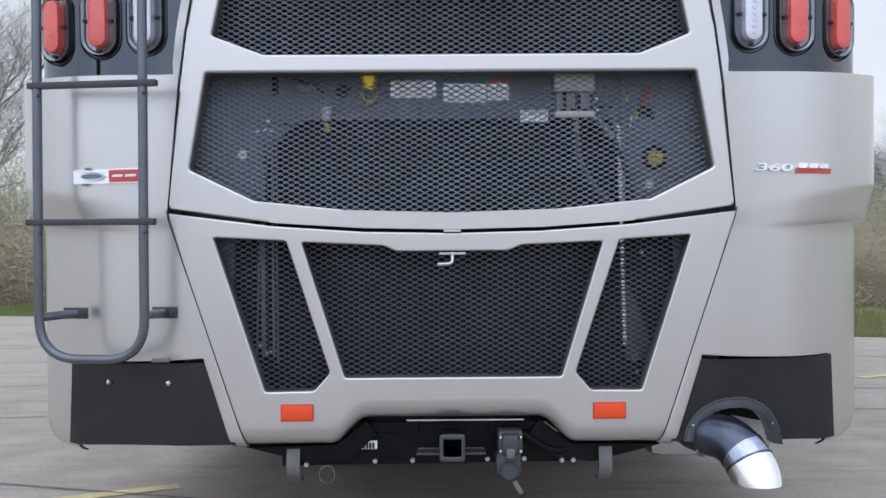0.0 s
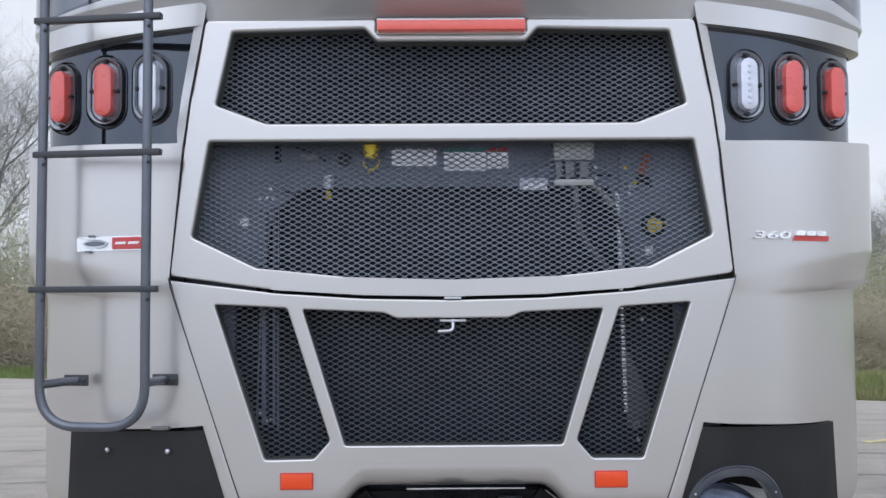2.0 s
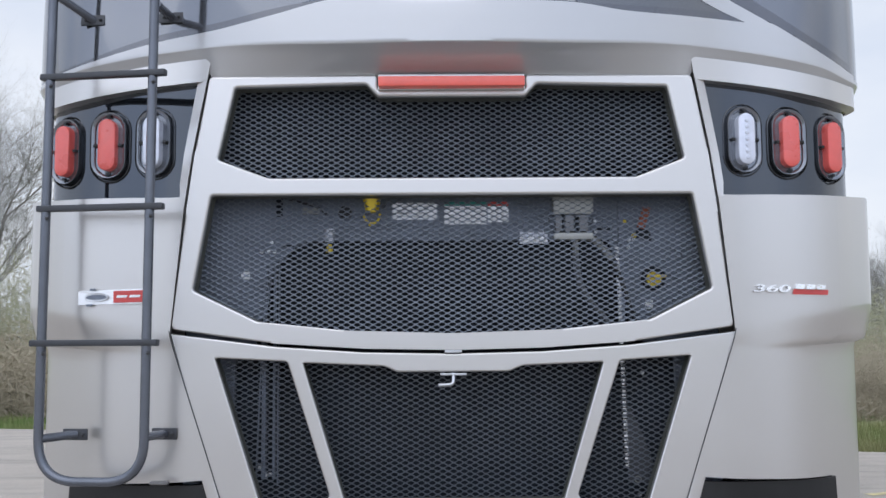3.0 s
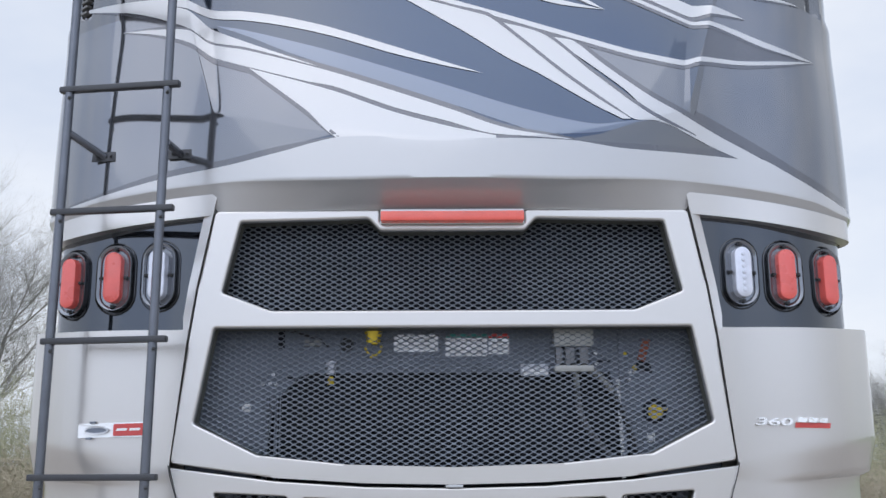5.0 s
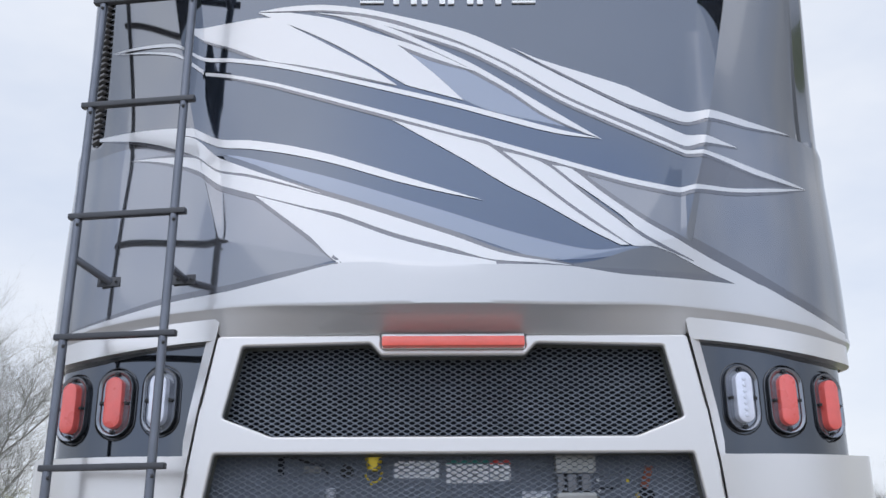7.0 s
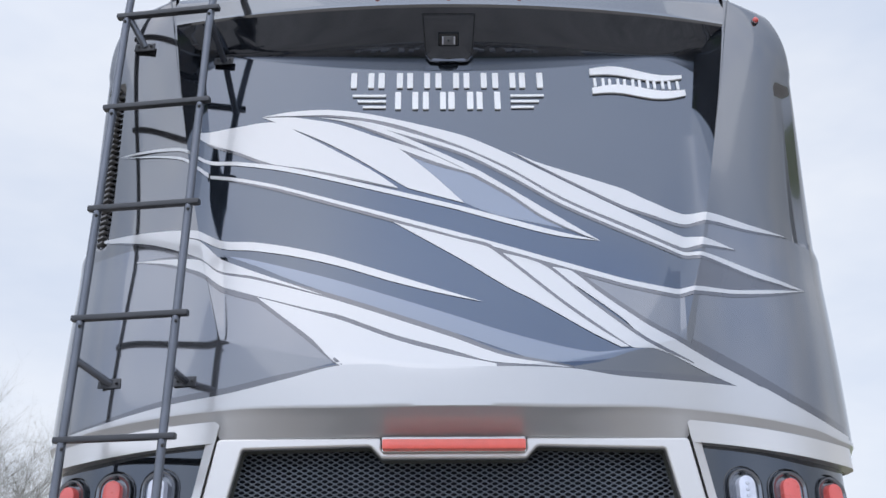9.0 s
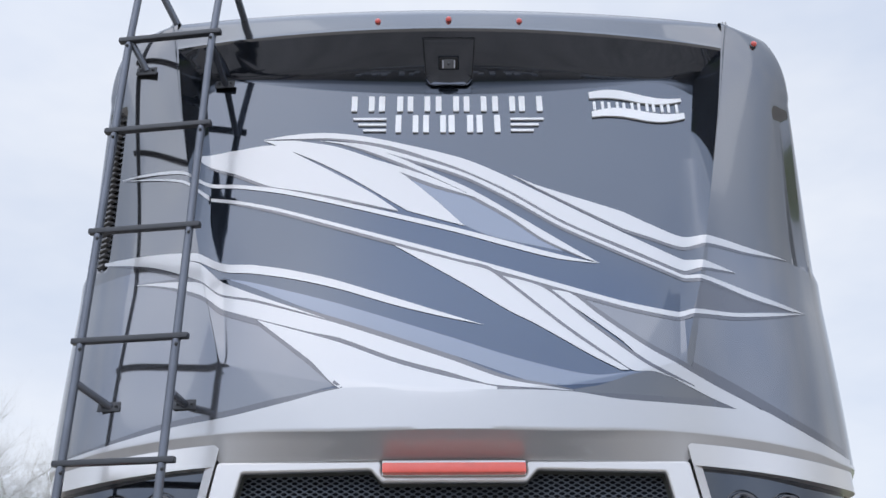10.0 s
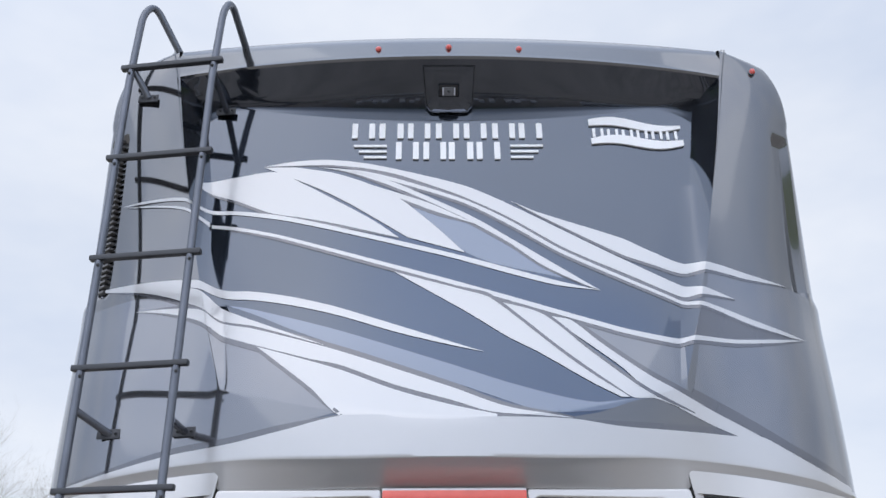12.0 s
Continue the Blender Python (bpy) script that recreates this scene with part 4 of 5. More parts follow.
for sgn in (-1, 1):
    for x, lens, lab in ((0.851, "clear", "clear oval reversing lamp in a black rubber bezel"), (1.011, "red", "red oval tail lamp in a black rubber bezel"), (1.195, "red", "red oval tail lamp in a black rubber bezel")):
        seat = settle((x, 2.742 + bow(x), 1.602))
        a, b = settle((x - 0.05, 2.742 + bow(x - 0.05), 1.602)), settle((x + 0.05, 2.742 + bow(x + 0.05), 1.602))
        turn = min(math.atan2(b.y - a.y, b.x - a.x), radians(20))
        tail_lamp(sgn * seat.x + (0.013 if sgn > 0 else -0.024), seat.y - (0.010 if x < 1.1 else -0.009), seat.z + 0.045 * (x - 0.851), sgn * turn, lens, lab, 0.008)

# ---- high brake lamp, reflectors, markers ----
bm = box(bmesh.new(), -0.209, 0.209, 2.772, 2.84, 1.737, 1.767, 0.006)
brake = part("brake_lamp", bm, "brake_red", coach, "long red high-level brake lamp", smooth=True)
bm = box(bmesh.new(), -0.211, 0.211, 2.808, 2.85, 1.735, 1.781, 0.003)
part("housing", bm, "silver", brake)
for sgn in (-1, 1):
    bm = box(bmesh.new(), sgn * 0.438 - 0.043, sgn * 0.438 + 0.043, DOOR_Y - 0.010, DOOR_Y + 0.004, 0.459, 0.500, 0.003)
    refl = part("side_reflector", bm, "orange", lower_panel, "orange-red rectangular reflector", smooth=True)
    bm = plate(smooth_loop([(sgn * 0.438 - 0.046, 0.456), (sgn * 0.438 + 0.046, 0.456), (sgn * 0.438 + 0.046, 0.503), (sgn * 0.438 - 0.046, 0.503)], 0.003), [smooth_loop([(sgn * 0.438 - 0.0415, 0.4605), (sgn * 0.438 + 0.0415, 0.4605), (sgn * 0.438 + 0.0415, 0.4985), (sgn * 0.438 - 0.0415, 0.4985)], 0.003)], DOOR_Y - 0.006, 0.008)
    part("reflector_rim", bm, "label_red", lower_panel)
for x, z, y in ((-0.262, 3.402, 2.857), (-0.004, 3.404, 2.848), (0.254, 3.402, 2.857), (1.146, 3.398, 2.984)):
    bm = bmesh.new()
    bmesh.ops.create_uvsphere(bm, u_segments=16, v_segments=10, radius=0.011, matrix=Matrix.Translation((x, y - 0.002, z)))
    lamp = part("clearance_lamp", bm, "red", coach, "small red clearance lamp on the roof edge", smooth=True)
    bm = bmesh.new()
    bmesh.ops.create_cone(bm, cap_ends=True, segments=20, radius1=0.014, radius2=0.013, depth=0.012, matrix=Matrix.Translation((x, y + 0.004, z)) @ Matrix.Rotation(radians(90), 4, "X"))
    part("base_ring", bm, "dark_grey", lamp, smooth=True)

# ---- rear view camera pod under the visor ----


def pod_at(x, v, d):
    """A point on the pod: v runs down its face, then over its lower lip; d lies behind the face."""
    y = interp(v, (0, 0.6, 0.84, 1.0), (2.845, 2.925, 2.975, 2.975))
    z = interp(v, (0, 0.6, 0.84, 1.0), (3.321, 3.262, 3.2287, 3.2036))
    return Vector((x, y + 0.62 * d, z + 0.78 * d))


POD = smooth_loop([(-0.101, 0.0), (0.0, 0.0), (0.093, 0.0), (0.090, 0.45), (0.086, 0.82), (0.064, 1.0), (0.0, 1.0), (-0.070, 1.0), (-0.090, 0.82), (-0.096, 0.45)], 0.022, 5)


def pod_ring(scale, d):
    return [pod_at(-0.004 + (x + 0.004) * scale, 0.5 + (v - 0.5) * scale, d) for x, v in POD]


def pod_skin(rings):
    bm = bmesh.new()
    vs = [[bm.verts.new(p) for p in r] for r in rings]
    n = len(POD)
    for a, b in zip(vs, vs[1:]):
        for k in range(n):
            bm.faces.new((a[k], a[(k + 1) % n], b[(k + 1) % n], b[k]))
    bm.faces.new(vs[-1])
    bmesh.ops.recalc_face_normals(bm, faces=bm.faces)
    return bm


pod = part("camera_pod", pod_skin([pod_ring(1.02, 0.035), pod_ring(1.0, 0.003), pod_ring(0.99, 0.0), pod_ring(0.965, 0.0), pod_ring(0.955, 0.004), pod_ring(0.94, 0.001), pod_ring(0.80, 0.0), pod_ring(0.4, 0.0)]), "soffit", coach, "black rear view camera pod under the visor", smooth=True)
tilt_m = Matrix.Translation(pod_at(-0.004, 0.56, 0.0)) @ Matrix.Rotation(radians(54), 4, "X")
for name, dims, colour in (("camera_recess", (-0.038, 0.038, -0.004, 0.014, -0.027, 0.027, 0.004), "bay"), ("camera_body", (-0.033, 0.033, -0.012, 0.010, -0.021, 0.021, 0.004), "satin_black"), ("camera_face", (-0.018, 0.018, -0.016, -0.008, -0.018, 0.016, 0.004), "hose")):
    bm = box(bmesh.new(), *dims)
    bm.transform(tilt_m)
    part(name, bm, colour, pod, smooth=True)
for sx in (-0.021, 0.021):
    bm = box(bmesh.new(), sx - 0.0025, sx + 0.0025, -0.016, -0.008, -0.016, 0.014, 0.001)
    bm.transform(tilt_m)
    part("camera_lamp", bm, "clear", pod)
bm = bmesh.new()
bmesh.ops.create_uvsphere(bm, u_segments=12, v_segments=8, radius=0.006, matrix=tilt_m @ Matrix.Translation((0, -0.014, 0)))
part("camera_lens", bm, "gloss_black", pod, smooth=True)

# ---- raised name marks on the panel, as plain shapes ----


def raised(x0, x1, z0, z1, material, lift=0.007, radius=0.008, owner=None, name="name_mark", slant=0.0):
    loop = smooth_loop([(x0, z0), (x1, z0), (x1 + slant, z1), (x0 + slant, z1)], radius)
    front = [(x, upper(x, z) - lift, z) for x, z in loop]
    back = [(x, upper(x, z) + 0.002, z) for x, z in loop]
    bm = bmesh.new()
    f = [bm.verts.new(p) for p in front]
    b = [bm.verts.new(p) for p in back]
    bm.faces.new(f)
    for k in range(len(f)):
        bm.faces.new((f[k], f[(k + 1) % len(f)], b[(k + 1) % len(f)], b[k]))
    bmesh.ops.recalc_face_normals(bm, faces=bm.faces)
    return part(name, bm, material, owner or rear_panel)


def word_bars(x0, x1, z0, z1, radius=0.003):
    """One place of a wordmark: two plain upright bars."""
    w = (x1 - x0) * 0.25
    raised(x0, x0 + w, z0, z1, "white", radius=radius)
    raised(x1 - w, x1, z0, z1, "white", radius=radius)


for x0, x1 in ((-0.357, -0.274), (-0.258, -0.170), (-0.154, -0.072), (-0.052, 0.033), (0.050, 0.133), (0.154, 0.237), (0.251, 0.336)):
    word_bars(x0, x1, 3.086, 3.155)
for x0, x1 in ((-0.196, -0.114), (-0.097, -0.015), (-0.006, 0.083), (0.095, 0.180)):
    word_bars(x0, x1, 2.990, 3.068)
for k, (a, b) in enumerate(((0.217, 0.337), (0.217, 0.318), (0.217, 0.299))):
    z = 3.051 - 0.0258 * k
    raised(a, b, z - 0.005, z + 0.004, "white", radius=0.002)
    raised(-b - 0.012, -a - 0.012, z - 0.005, z + 0.004, "white", radius=0.002)
for base, off in ((3.158, 0), (3.070, 0.004)):
    rows_t, rows_b = [], []
    for k in range(25):
        x = 0.509 + off + 0.333 * k / 24
        wave = 0.012 * math.sin(k / 24 * 2 * math.pi)
        thick = 0.011 + 0.009 * math.sin(k / 24 * math.pi + 0.4) if base > 3.10 else 0.013 + 0.008 * math.sin(k / 24 * math.pi)
        zc = base - (0.024 if base > 3.10 else 0.010) * k / 24 + wave
        rows_t.append((x, upper(x, zc + thick) - 0.008, zc + thick))
        rows_b.append((x, upper(x, zc - thick) - 0.008, zc - thick))
    part("emblem_wave", grid([rows_b, rows_t], 0.008), "white", rear_panel)
for k in range(6):
    x = 0.520 + 0.0535 * k
    word_bars(x, x + 0.040, 3.091 - 0.003 * k, 3.129 - 0.003 * k, 0.002)

# ---- badges on the quarters ----


def quarter_bow(x):
    return bow(abs(x) / (1 + 0.0151 * sm(0.85, 1.22, abs(x))))


def on_flank(loop, lift, thick, material, owner, name, y0=2.68):
    bm = bmesh.new()
    f = [bm.verts.new((x, y0 + quarter_bow(x) - lift, z)) for x, z in loop]
    b = [bm.verts.new((x, y0 + quarter_bow(x) - lift + thick, z)) for x, z in loop]
    bm.faces.new(f)
    for k in range(len(f)):
        bm.faces.new((f[k], f[(k + 1) % len(f)], b[(k + 1) % len(f)], b[k]))
    bmesh.ops.recalc_face_normals(bm, faces=bm.faces)
    return part(name, bm, material, owner)


def rect(x0, x1, z0, z1, r=0.003, slant=0.0):
    return smooth_loop([(x0, z0), (x1, z0), (x1 + slant, z1), (x0 + slant, z1)], r)


def oval(cx, cz, a, b, n=20):
    return [(cx + a * math.cos(2 * math.pi * k / n), cz + b * math.sin(2 * math.pi * k / n)) for k in range(n)]


badge = on_flank(rect(-1.118, -0.880, 1.128, 1.170), 0.008, 0.010, "badge_white", coach, "chassis_badge")
tagged(badge, "white and red rectangular maker's badge")
on_flank(rect(-0.986, -0.884, 1.132, 1.166), 0.011, 0.004, "label_red", badge, "red_field")
on_flank(oval(-1.048, 1.149, 0.044, 0.012), 0.011, 0.004, "steel", badge, "oval_emblem")
on_flank(oval(-1.048, 1.149, 0.038, 0.007), 0.0125, 0.003, "slate", badge, "oval_field")
for a, b in ((-0.976, -0.940), (-0.932, -0.896)):
    on_flank(rect(a, b, 1.146, 1.153, 0.002, 0.004), 0.0125, 0.003, "white", badge, "word_bar")
for x, z in ((-1.062, 1.172), (-1.074, 1.126)):
    on_flank(rect(x - 0.011, x + 0.011, z - 0.003, z + 0.003, 0.001), 0.0125, 0.006, "slate", badge, "tab")
model = on_flank(rect(0.996, 1.128, 1.145, 1.160, 0.002, 0.004), 0.006, 0.008, "label_red", coach, "model_badge")
tagged(model, "chrome numbered model badge with a red underline")
figures = bpy.data.curves.new("figures", "FONT")
figures.body, figures.size, figures.extrude, figures.offset, figures.shear = "360", 0.040, 0.005, 0.0006, 0.15
temp = bpy.data.objects.new("figures", figures)
mesh = bpy.data.meshes.new_from_object(temp)
bpy.data.objects.remove(temp)
fx = [v.co.x for v in mesh.vertices]
for v in mesh.vertices:
    x = 0.860 + (v.co.x - min(fx)) * 0.128 / (max(fx) - min(fx))
    v.co = (x, 2.68 + quarter_bow(x) - 0.006 - v.co.z, 1.151 + v.co.y * 0.74)
part("figures", mesh, "badge_white", model, "chrome figures")
for cx in (1.018, 1.058, 1.098):
    on_flank(rect(cx - 0.014, cx + 0.018, 1.161, 1.175, 0.004, 0.004), 0.010, 0.011, "chrome", model, "figure_mark")

# ---- skirt screws and catch ----
for x, z in ((-1.006, 0.549), (-0.804, 0.561)):
    bm = bmesh.new()
    bmesh.ops.create_uvsphere(bm, u_segments=12, v_segments=8, radius=0.009, matrix=Matrix.Translation((x, 2.70 + bow(x) - 0.004, z)))
    part("screw", bm, "steel", coach, smooth=True)
bm = box(bmesh.new(), -0.835, -0.785, 2.775, 2.80, 0.628, 0.638, 0.003)
part("catch", bm, "hook_grey", coach)

# ---- door latch and hinge stub ----
bm = box(bmesh.new(), -0.037, 0.037, DOOR_Y - 0.004, DOOR_Y + 0.03, 0.920, 0.926, 0.001)
latch = part("latch", bm, "steel", lower_panel, "bright steel latch handle")
bm = tube(bmesh.new(), bend([(0.0, DOOR_Y + 0.004, 0.926), (0.0, DOOR_Y - 0.004, 0.895), (-0.042, DOOR_Y - 0.006, 0.893)], 0.012), 0.0052)
part("lever", bm, "steel", latch, smooth=True)
bm = box(bmesh.new(), -0.024, 0.024, DOOR_Y - 0.003, DOOR_Y + 0.01, 0.983, 0.990, 0.001)
part("striker", bm, "steel", lower_panel)

# ---- engine bay behind the grilles ----
BEFORE_BAY = set(bpy.data.objects)
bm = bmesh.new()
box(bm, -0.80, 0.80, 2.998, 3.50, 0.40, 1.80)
bay = part("radiator_core", bm, "bay", coach, "radiator core behind the grilles, coloured near black as unlit")
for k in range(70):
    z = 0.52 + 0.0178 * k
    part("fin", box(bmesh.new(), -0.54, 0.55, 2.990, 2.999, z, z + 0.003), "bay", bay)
left_hole = [(-0.655, 0.46), (-0.640, 0.985), (-0.585, 1.00), (-0.522, 1.252), (-0.500, 1.262), (-0.462, 1.303), (-0.425, 1.315), (0.470, 1.315), (0.485, 1.255), (0.540, 1.02), (0.655, 0.985), (0.68, 0.46)]
shroud = part("radiator_shroud", plate([(-0.79, 0.44), (-0.79, 1.470), (0.79, 1.470), (0.79, 0.44)], [left_hole], 2.968, 0.014, 0.002), "slate", coach, "slate grey painted radiator shroud")
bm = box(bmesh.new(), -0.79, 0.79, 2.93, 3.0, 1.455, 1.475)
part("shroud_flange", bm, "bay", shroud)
for x0, x1, z0, z1 in ((-0.560, -0.548, 0.62, 1.25), (-0.528, -0.520, 0.62, 1.25), (0.498, 0.512, 1.06, 1.45)):
    part("shroud_rib", box(bmesh.new(), x0, x1, 2.952, 2.972, z0, z1, 0.002), "slate", shroud)
# thin near-black strips stand for the shade in the shroud's slots
for x0, x1, z0, z1 in ((-0.525, -0.505, 1.39, 1.452), (-0.505, -0.470, 1.300, 1.306), (0.43, 0.475, 1.345, 1.352), (-0.62, -0.595, 0.66, 0.90)):
    part("shroud_slot", box(bmesh.new(), x0, x1, 2.9655, 2.9685, z0, z1, 0.001), "bay", shroud)


def sticker(x0, x1, z0, z1, material, name="sticker", owner=None, y=2.9655):
    return part(name, box(bmesh.new(), x0, x1, y, y + 0.0025, z0, z1), material, owner or shroud)


sticker(-0.176, -0.044, 1.379, 1.430, "badge_white")
sticker(-0.021, 0.105, 1.364, 1.432, "badge_white")
sticker(-0.021, 0.105, 1.420, 1.432, "label_green", "sticker_band", y=2.964)
sticker(0.109, 0.171, 1.370, 1.432, "badge_white")
sticker(0.109, 0.171, 1.419, 1.432, "label_red", "sticker_band", y=2.964)
for x0, x1, z0, n in ((-0.168, -0.052, 1.388, 4), (-0.014, 0.098, 1.372, 5), (0.114, 0.166, 1.377, 4)):
    for k in range(n):
        sticker(x0, x1 - 0.012 * (k % 2), z0 + 0.0095 * k, z0 + 0.0095 * k + 0.0022, "filter", "text_bar", y=2.964)
sticker(0.203, 0.286, 1.304, 1.340, "clear", y=2.956)
sticker(0.206, 0.283, 1.306, 1.324, "badge_white", "plate_strip", y=2.953)
sticker(-0.627, -0.601, 1.203, 1.226, "label")
sticker(0.575, 0.597, 1.108, 1.134, "label")

# yellow dipstick handle and oil cap
bm = bmesh.new()
bmesh.ops.create_cone(bm, cap_ends=True, segments=18, radius1=0.019, radius2=0.027, depth=0.038, matrix=Matrix.Translation((-0.237, 2.945, 1.418)))
cap = part("dipstick_handle", bm, "yellow", coach, "yellow dipstick handle with a ring", smooth=True)
ring = [(-0.237 + 0.024 * math.cos(a), 2.945, 1.395 + 0.030 * math.sin(a)) for a in (math.pi * (1 + k / 14) for k in range(15))]
part("ring", tube(bmesh.new(), ring, 0.0038, 8), "yellow", cap, smooth=True)
part("pull_tab", box(bmesh.new(), -0.247, -0.227, 2.94, 2.95, 1.358, 1.369, 0.002), "yellow", cap)
bm = bmesh.new()
bmesh.ops.create_cone(bm, cap_ends=True, segments=24, radius1=0.037, radius2=0.037, depth=0.008, matrix=Matrix.Translation((0.600, 2.962, 1.200)) @ Matrix.Rotation(radians(90), 4, "X"))
port = part("filler_port", bm, "bay", coach, "yellow filler cap in a dark port", smooth=True)
bm = bmesh.new()
bmesh.ops.create_cone(bm, cap_ends=True, segments=18, radius1=0.019, radius2=0.022, depth=0.03, matrix=Matrix.Translation((0.597, 2.950, 1.195)) @ Matrix.Rotation(radians(90), 4, "X"))
box(bm, 0.576, 0.632, 2.930, 2.940, 1.198, 1.208, 0.002)
part("filler_cap", bm, "yellow", port, smooth=True)

# small sight glass
bm = bmesh.new()
bmesh.ops.create_cone(bm, cap_ends=True, segments=18, radius1=0.015, radius2=0.017, depth=0.040, matrix=Matrix.Translation((-0.363, 2.950, 1.330)))
sight = part("sight_glass", bm, "clear", coach, "small pale sight glass with a yellow base", smooth=True)
bm = bmesh.new()
bmesh.ops.create_cone(bm, cap_ends=True, segments=16, radius1=0.011, radius2=0.007, depth=0.024, matrix=Matrix.Translation((-0.363, 2.950, 1.292)))
part("sight_base", bm, "yellow", sight, smooth=True)
# round gauge boss and cable
bm = bmesh.new()
bmesh.ops.create_cone(bm, cap_ends=True, segments=20, radius1=0.022, radius2=0.018, depth=0.02, matrix=Matrix.Translation((-0.318, 2.960, 1.402)) @ Matrix.Rotation(radians(90), 4, "X"))
part("gauge_boss", bm, "satin_black", shroud, smooth=True)
part("cable", tube(bmesh.new(), bend([(-0.50, 2.958, 1.447), (-0.45, 2.950, 1.430), (-0.40, 2.955, 1.420), (-0.372, 2.958, 1.395)], 0.03), 0.004, 8), "rubber", shroud, smooth=True)
part("bracket", box(bmesh.new(), -0.445, -0.395, 2.955, 2.968, 1.396, 1.416, 0.003), "filter", shroud)

# fuel filter head with hoses
bm = bmesh.new()
box(bm, 0.300, 0.420, 2.925, 2.966, 1.388, 1.445, 0.006)
fuel = part("fuel_filter", bm, "filter", coach, "grey fuel filter head with grey hoses", smooth=True)
for x0, x1 in ((0.306, 0.326), (0.334, 0.362), (0.376, 0.404)):
    part("filter_canister", box(bmesh.new(), x0, x1, 2.925, 2.955, 1.336, 1.386, 0.005), "hose", fuel, smooth=True)
part("filter_base", box(bmesh.new(), 0.300, 0.420, 2.922, 2.962, 1.312, 1.334, 0.009), "filter", fuel, smooth=True)
part("outlet", tube(bmesh.new(), [(0.366, 2.942, 1.315), (0.368, 2.942, 1.268)], 0.009), "filter", fuel, smooth=True)
part("elbow", tube(bmesh.new(), bend([(0.40, 2.942, 1.322), (0.428, 2.942, 1.312), (0.474, 2.942, 1.256)], 0.02), 0.011), "filter", fuel, smooth=True)
part("hose", tube(bmesh.new(), bend([(0.368, 2.945, 1.27), (0.372, 2.945, 1.19), (0.42, 2.946, 1.11), (0.50, 2.950, 1.03)], 0.07), 0.0095), "hose", fuel, smooth=True)
part("hose", tube(bmesh.new(), bend([(0.47, 2.945, 1.26), (0.50, 2.950, 1.20), (0.545, 2.955, 1.06)], 0.05), 0.008), "rubber", fuel, smooth=True)
bm = bmesh.new()
for k in range(60):
    z = 1.285 - 0.0108 * k
    x = 0.491 + (1.285 - z) * 0.0262
    box(bm, x - 0.0055, x + 0.0055, 2.948, 2.957, z, z + 0.0072)
part("braided_line", bm, "badge_white", fuel, "bright braided steel line", kind="stuff")
bm = box(bmesh.new(), -0.012, 0.012, -0.006, 0.006, -0.034, 0.034, 0.004)
bm.transform(Matrix.Translation((0.574, 2.955, 1.380)) @ Matrix.Rotation(radians(18), 4, "Y"))
part("brace", bm, "rust", shroud, "rusty orange brace")
# flat near-black plate stands for the shade in a hole
part("access_hole", plate(smooth_loop([(0.545, 1.322), (0.600, 1.310), (0.592, 1.348), (0.556, 1.352)], 0.008), [], 2.9655, 0.003), "bay", shroud)
for x, z in ((0.516, 1.368), (0.546, 1.327)):
    bm = bmesh.new()
    bmesh.ops.create_cone(bm, cap_ends=True, segments=8, radius1=0.008, radius2=0.007, depth=0.012, matrix=Matrix.Translation((x, 2.962, z)) @ Matrix.Rotation(radians(90), 4, "X"))
    part("zinc_bolt", bm, "yellow", shroud)
part("shroud_rib", tube(bmesh.new(), [(-0.530, 2.955, 1.255), (-0.560, 2.955, 1.02), (-0.575, 2.955, 0.62)], 0.0026, 8), "slate", shroud, smooth=True)
part("shroud_rib", tube(bmesh.new(), [(-0.512, 2.955, 1.255), (-0.512, 2.955, 0.60)], 0.0028, 8), "slate", shroud, smooth=True)
for x, z in ((-0.537, 1.312), (-0.567, 1.284), (-0.545, 1.285), (-0.528, 1.284), (0.430, 1.372), (0.432, 1.340), (0.508, 1.345), (0.530, 1.315), (0.545, 1.314), (0.528, 1.292), (0.560, 0.920), (0.545, 0.567), (-0.548, 0.630), (-0.535, 0.632), (-0.566, 0.652)):
    bm = bmesh.new()
    bmesh.ops.create_cone(bm, cap_ends=True, segments=6, radius1=0.0062, radius2=0.0055, depth=0.010, matrix=Matrix.Translation((x, 2.963, z)) @ Matrix.Rotation(radians(90), 4, "X"))
    part("bolt", bm, "steel", shroud)

part("guard_plate", plate([(0.514, 0.83), (0.532, 0.80), (0.557, 0.742), (0.585, 0.664), (0.590, 0.60), (0.514, 0.60)], [], 2.9635, 0.003), "collar", shroud, "dark grey guard plate behind the braided line")
part("hose_clamp", tube(bmesh.new(), [(0.540 + 0.009 * math.cos(a), 2.958, 0.611 + 0.009 * math.sin(a)) for a in (2 * math.pi * k / 16 for k in range(17))], 0.0016, 6, False), "filter", shroud, smooth=True)

# scale the bay assembly towards the first camera position: nearer the mesh, same view
BAY_VIEW_SCALE = Matrix.Translation((-0.0008, 0.0, 0.0167)) @ Matrix.Scale(0.983, 4)
for ob in set(bpy.data.objects) - BEFORE_BAY:
    if ob.type == "MESH":
        ob.data.transform(BAY_VIEW_SCALE)

# ---- ladder ----
def rail_y(x):
    return 2.60 + 0.15 * abs(x)


